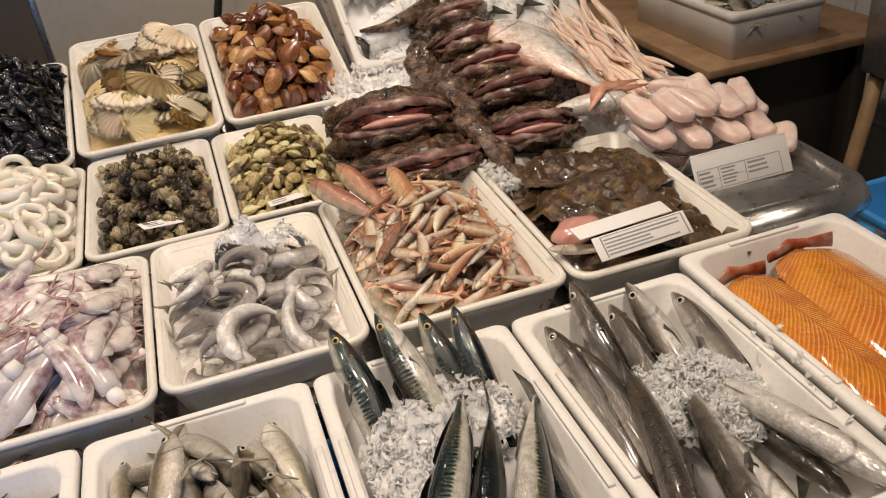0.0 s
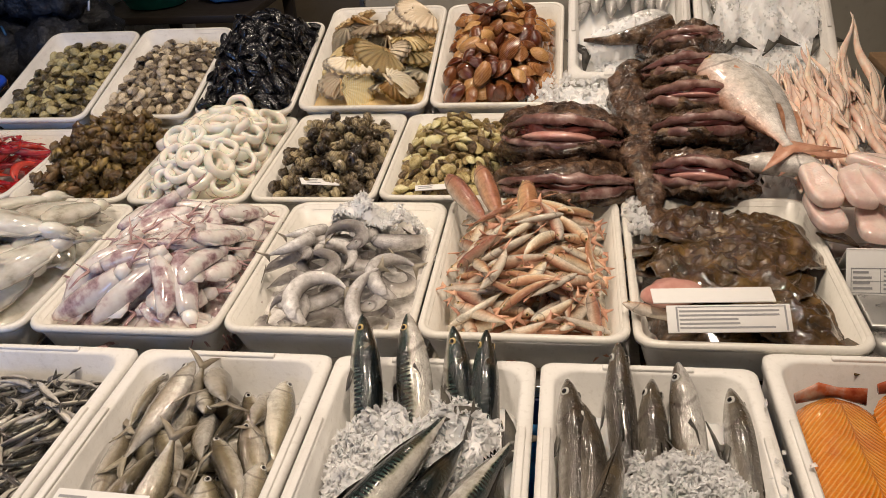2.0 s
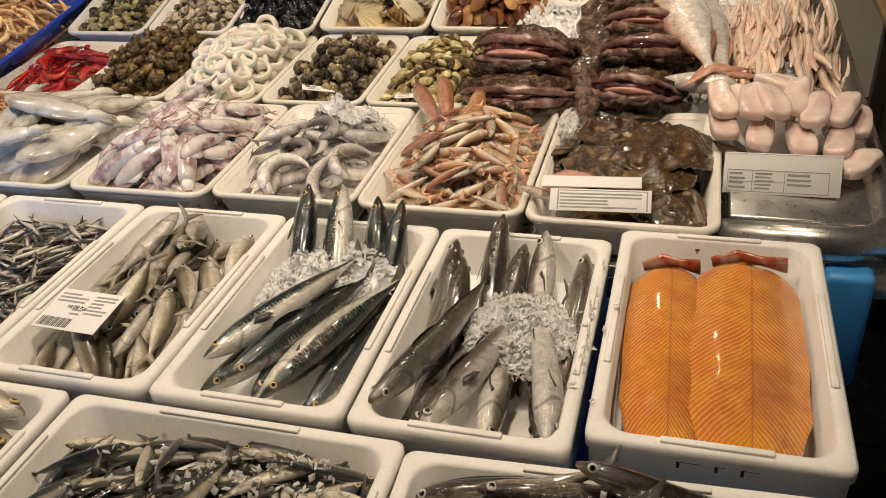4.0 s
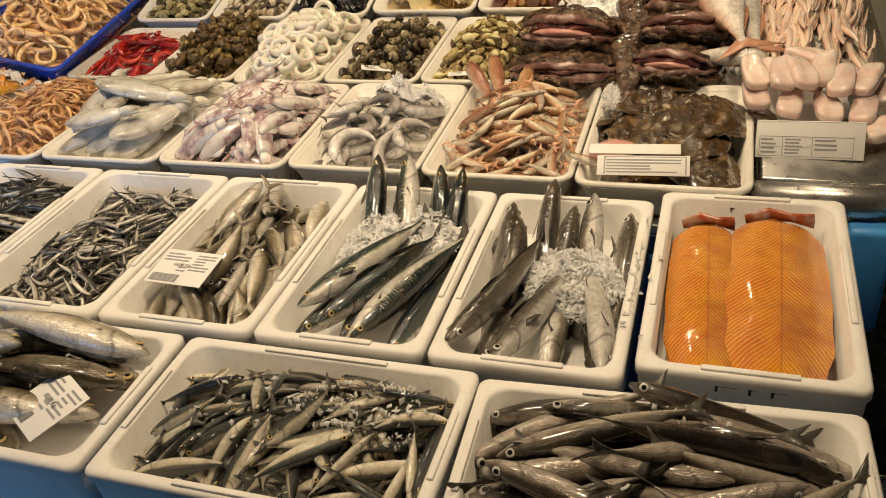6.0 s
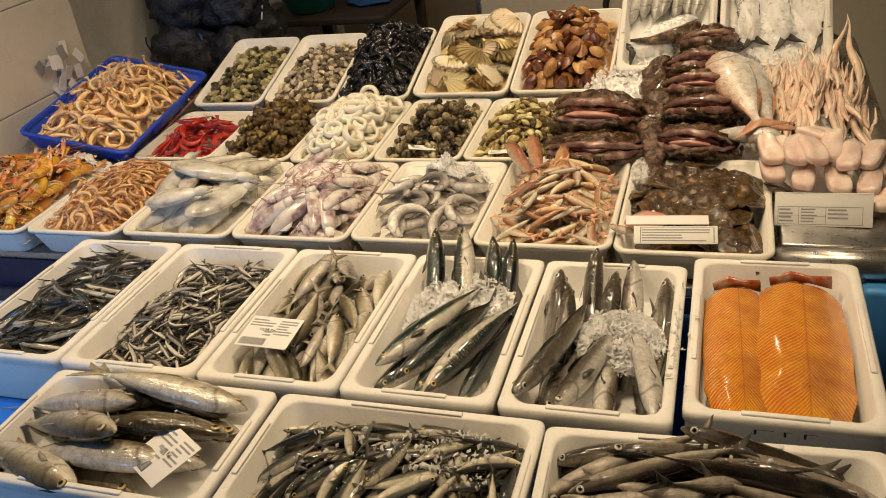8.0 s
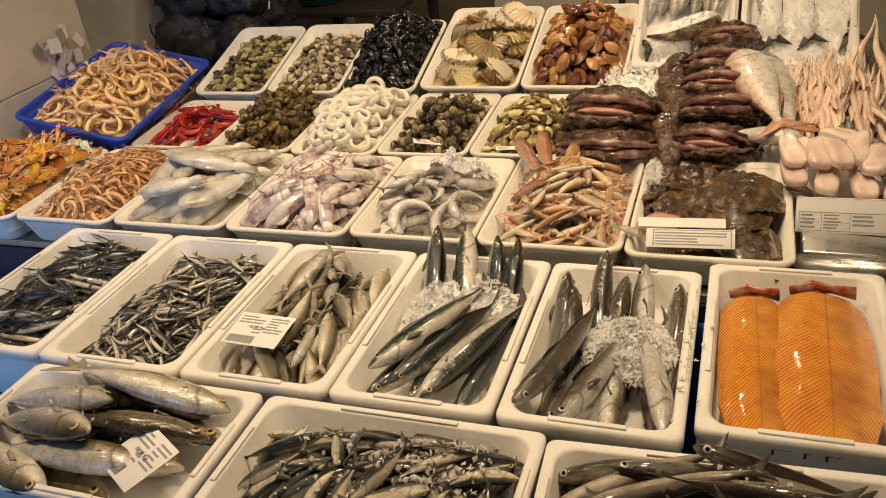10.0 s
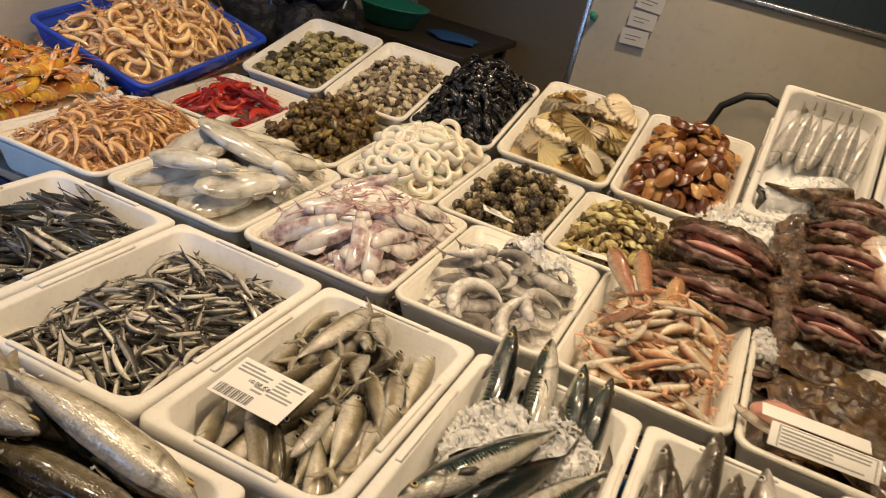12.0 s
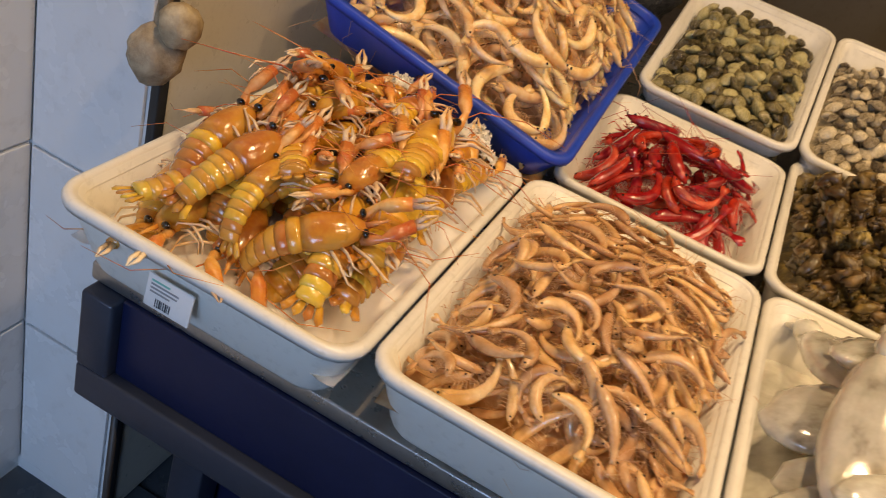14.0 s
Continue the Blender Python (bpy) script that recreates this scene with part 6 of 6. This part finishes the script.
salmon(.105, .235, .760, .43, .13, 1, 2, 0)
salmon(.215, .235, .772, .45, .165, 2, -1, .6)
h = Heap(bb[5], flat(-.07), .03)
h.base("ice_bed", "wet ice under the salmon", ICE)
for dx, w in ((-.045, .03), (.0, .012), (.03, .022)):
    part("ink_mark", box_bm(dx, dx + w, -.2505, -.2485, -.022, -.018, 0), INK, bb[5].root, smooth=False)
    part("ink_mark", box_bm(dx, dx + .004, -.2505, -.2485, -.032, -.018, 0), INK, bb[5].root, smooth=False)

# ---- front row of boxes ----
AX = ((-1.23, -.716), (-.708, -.204), (-.199, .326))
ab = [styro_box(a, b, -.34, .303, .797, 0, .125, yaw=w) for (a, b), w in zip(AX, (0, 0, 2.5))]
h = Heap(ab[0], flat(-.022, .01), .045)
h.base("ice_bed", "crushed ice under the fish", ICE)
bg = [fish("large_horse_mackerel", "large silvery olive horse mackerel with a big eye", .33, .22, .15, SK_HORSE, FIN, EYE_GOLD, FUSIFORM, bend=b, roll=r, group="large horse mackerel", eye_r=.028, big=True, tail=.13, fork=.7) for b, r in ((.12, 10), (-.15, 25), (.2, 45))]
for k, x, y, a in ((0, -.06, -.07, 172), (1, .03, -.03, 190), (2, -.05, .03, 170), (0, .07, .07, 176), (1, -.10, .09, 186), (0, .04, .10, 172), (1, .0, -.06, 186), (2, .06, .02, 188), (0, -.09, -.02, 168), (1, -.11, .04, 176), (0, -.13, -.1, 165), (1, .075, .085, 184)):
    h.put(bg[k], .31, .065, .042, x, y, a, USED, flip=k == 1, tilt_max=.25)
heap_ice(h, 30, -.1, .2, .6, .5, .004, 31, .004, .012)
weight_label(Matrix.Translation((-.842, -.235, .804)) @ Matrix.Rotation(radians(-30), 4, "Z") @ Matrix.Rotation(radians(9), 4, "X"), .105, .10)

h = Heap(ab[1], flat(-.035, .012), .04)
h.base("ice_bed", "crushed ice under the sardines", ICE)
sd = [fish("sardine", "small silver-gold sardine with dark back", .15, .19, .11, SK_SARD, FIN_DARK, EYE_GOLD, FUSIFORM, bend=b, roll=r, group="sardines in the box", eye_r=.026, tail=.13, n=10) for b, r in ((.2, 10), (-.4, 35), (.6, -10), (0, 60))]
h.fill(sd, .14, .028, .017, 120, margin=.72, angle=lambda r: r.gauss(.7, .7) + (math.pi if r.random() < .5 else 0))
heap_ice(h, 260, .45, .35, .42, .5, .006, 32, .004, .013)
heap_ice(h, 60, -.3, .0, .5, .5, .004, 33, .004, .012)

h = Heap(ab[2], flat(-.035, .01), .04)
# dark liquid plus painted gap shade below the whiting
h.base("whiting_heap", "wet mound below the blue whiting, darkened as gap shade", WET_GAP_SHADE)
bw = [fish("blue_whiting", "slim dark brown-backed blue whiting", .28, .13, .11, SK_WHITING, FIN_DARK, EYE_SILVER, LONG, bend=b, roll=r, group="blue whiting in the box", eye_r=.026, tail=.1) for b, r in ((.2, 40), (-.35, 65), (.5, 80), (0, 20))]
h.fill(bw, .27, .033, .026, 60, margin=.72, angle=lambda r: r.gauss(.1, .3) + (math.pi if r.random() < .5 else 0))
heap_ice(h, 30, .1, .5, .3, .2, .004, 34, .004, .012)

# ---- things behind and beside the counter ----
tb = thing("back_table", "dark worn table behind the counter", "table")
DARKWOOD = plain("dark_table_top", (.05, .04, .032), .45, grime=.3)
part("tabletop", box_bm(-2.36, -1.62, 2.9, 3.7, .70, .735, .004), DARKWOOD, tb)
for x in (-2.33, -1.70):
    for y in (2.95, 3.6):
        part("leg", box_bm(x, x + .05, y, y + .05, 0, .70, .003), DARKWOOD, tb)
bowl = thing("plastic_bowl", "round teal plastic bowl on the dark table", "bowl")
k = 28
prof = ((.10, .0), (.125, .006), (.165, .09), (.185, .10), (.186, .106), (.162, .102), (.12, .014))
part("basin", rings_bm([[(-2.12 + r * math.cos(6.283 * i / k), 3.12 + r * math.sin(6.283 * i / k), .736 + z) for i in range(k)] for r, z in prof]), TEAL, bowl)
blanket = tagged(link("folded_cloth", blob(.13, .09, .02, .3, 2, 5, 3), plain("blue_cloth", (.02, .10, .28), .8)), "crumpled blue cloth beside the bowl", "cloth")
blanket.matrix_basis = Matrix.Translation((-1.80, 3.2, .752))
stand = thing("sack_stand", "low dark shelf carrying the net sacks", "shelf")
part("board", box_bm(-2.36, -1.82, 1.83, 2.65, .66, .70, .004), DARKWOOD, stand)
part("base", box_bm(-2.33, -1.86, 1.87, 2.6, 0, .66, .003), DARKWOOD, stand)
NET = plain("blue_net_cord", (.03, .12, .30), .6)
for i, (x, y, r, z0) in enumerate(((-2.2, 2.02, .16, .70), (-1.96, 2.04, .14, .70), (-2.08, 2.36, .16, .70), (-2.24, 2.42, .12, .70), (-2.20, 2.08, .15, .93), (-1.99, 2.12, .13, .91), (-2.12, 2.34, .14, .95))):
    root = thing("net_sack", "black net sack of mussels with blue cord", "sack", "net sacks")
    bm = blob(r, r * .9, r * .95, .28, 3, i + 2, 4)
    bmesh.ops.translate(bm, vec=(x, y, z0 + r * .85), verts=bm.verts)
    part("body", bm, SACK, root)
    for j in range(2):
        part("cord", tube(bmesh.new(), [(x + r * 1.03 * math.cos(a / 3 + j * 2), y + r * .95 * math.sin(a / 3 + j * 2), z0 + .02 + r * .5 + .1 * j + .05 * math.sin(a * 1.3 + i)) for a in range(7)], [.004] * 7, 5), NET if j else PAPER, root)
# papers pinned on the cold-room panel, and a hook
pin = thing("price_slips", "strip of white paper slips pinned to the panel", "paper")
for i in range(4):
    ob = part("slip", box_bm(-.06, .06, -.035, .035, 0, .0015, 0), PAPER, pin, smooth=False)
    ob.matrix_basis = Matrix.Translation((-.885 - .012 * i, 3.092 - .002 * i, 1.255 - .08 * i)) @ Matrix.Rotation(radians(90), 4, "X") @ Matrix.Rotation(radians(-6 + 3 * i), 4, "Z")
    for j in range(2):
        b = part("print_bar", box_bm(-.04, .01 + .02 * j, -.012 + .016 * j, -.008 + .016 * j, .0016, .002, 0), GREY_INK, pin, smooth=False)
        b.matrix_basis = ob.matrix_basis.copy()
hook = thing("wall_hook", "small dark pin on the panel", "hook")
part("stem", tube(bmesh.new(), [(-1.12, 3.10, 1.05), (-1.12, 3.05, 1.05), (-1.12, 3.03, 1.07)], [.015, .012, .014], 8, up=(1, 0, 0)), TEAL, hook)
hose = thing("black_hose", "bent black hose standing behind the trays", "hose")
part("pipe", tube(bmesh.new(), [(-.50, 3.0, 0), (-.50, 3.0, .5), (-.50, 3.0, .72), (-.46, 3.0, .86), (-.38, 3.0, .93), (-.30, 3.0, .95), (-.22, 3.0, .93)], [.016] * 7, 8, up=(0, 1, 0)), DARK_RUBBER, hose)

# side table with a box of fish, steel bin on a trestle, crates
st = thing("side_table", "rough wooden side table", "table")
part("tabletop", box_bm(.62, 1.25, 1.30, 2.1, .735, .76, .004), WOOD, st)
for x in (.66, 1.15):
    for y in (1.36, 2.0):
        part("leg", box_bm(x, x + .05, y, y + .05, 0, .735, .003), DARKWOOD, st)
# dark block filling the space under the board
part("dark_apron", box_bm(.70, 1.2, 1.42, 2.05, .3, .733, .003), DARKWOOD, st)
sb = styro_box(.70, 1.0, 1.33, .5, .885, 0, .124, label="white styrofoam box of mixed fish on a side table")
h = Heap(sb, flat(-.01), .04)
h.base("ice_bed", "ice in the side box", ICE)
h.fill(hv, .155, .038, .024, 22, margin=.7)
flyer = card("plastic_bag", "crumpled grey plastic bag with a red stripe", "bag", Matrix.Translation((.83, 1.40, .915)) @ Matrix.Rotation(radians(25), 4, "Z") @ Matrix.Rotation(radians(25), 4, "X"), .14, .08, [])
flyer.children[0].data.materials[0] = plain("grey_plastic_film", (.30, .34, .40), .25)
part("red_stripe", box_bm(-.02, .06, -.03, -.008, .0005, .0012, 0), plain("red_print", (.35, .02, .02), .4), flyer, smooth=False)
tr = thing("steel_bin", "steel bin on a wooden trestle", "bin")
part("bin", box_bm(1.03, 1.5, .95, 1.22, .70, 1.0, .008), STEEL, tr)
for (x, y, dx, dy) in ((1.05, .98, -.1, -.03), (1.07, 1.19, -.06, .05), (1.45, .98, .06, -.03), (1.45, 1.19, .06, .05)):
    part("trestle_leg", tube(bmesh.new(), [(x, y, .70), (x + dx, y + dy, 0)], [.022, .022], 6, up=(1, 0, 0)), WOOD, tr)
part("cable", tube(bmesh.new(), [(1.04, .93, .72), (1.0, .92, .5), (.97, .93, .36), (1.06, .93, .34), (1.12, .93, .38), (1.02, .925, .40)], [.008] * 6, 6, up=(0, 1, 0)), DARK_RUBBER, tr)
crate(.60, .98, .30, .82, 0, .21)
crate(.60, .98, .30, .82, .212, .42)
crate(.60, .98, .30, .82, .422, .63)

# ---- wall and floor tiles, last ----
tiles(bpy.data.objects["wall_left"], (-2.3715, -.975, 0.032), (0, 1, 0), (0, 0, 1), 6, 5, .28, .31, (1, 0, 0), TILE_WALL)
tiles(bpy.data.objects["wall_return"], (-2.364, .7045, 0.032), (1, 0, 0), (0, 0, 1), 1, 5, .168, .31, (0, -1, 0), TILE_WALL)
tiles(bpy.data.objects["wall_right"], (1.549, 3.2, 0.0), (0, -1, 0), (0, 0, 1), 8, 7, .35, .28, (-1, 0, 0), TILE_WALL)
tiles(bpy.data.objects["backdrop_band"], (-1.9, 3.899, 1.2), (1, 0, 0), (0, 0, 1), 12, 4, .25, .25, (0, -1, 0), BLUEGREY)
tiles(bpy.data.objects["floor"], (-3.0, -.4, -0.004), (1, 0, 0), (0, 1, 0), 5, 4, .3, .3, (0, 0, 1), FLOOR, .004)
tiles(bpy.data.objects["floor"], (.45, .0, -0.004), (1, 0, 0), (0, 1, 0), 3, 8, .3, .3, (0, 0, 1), FLOOR, .004)
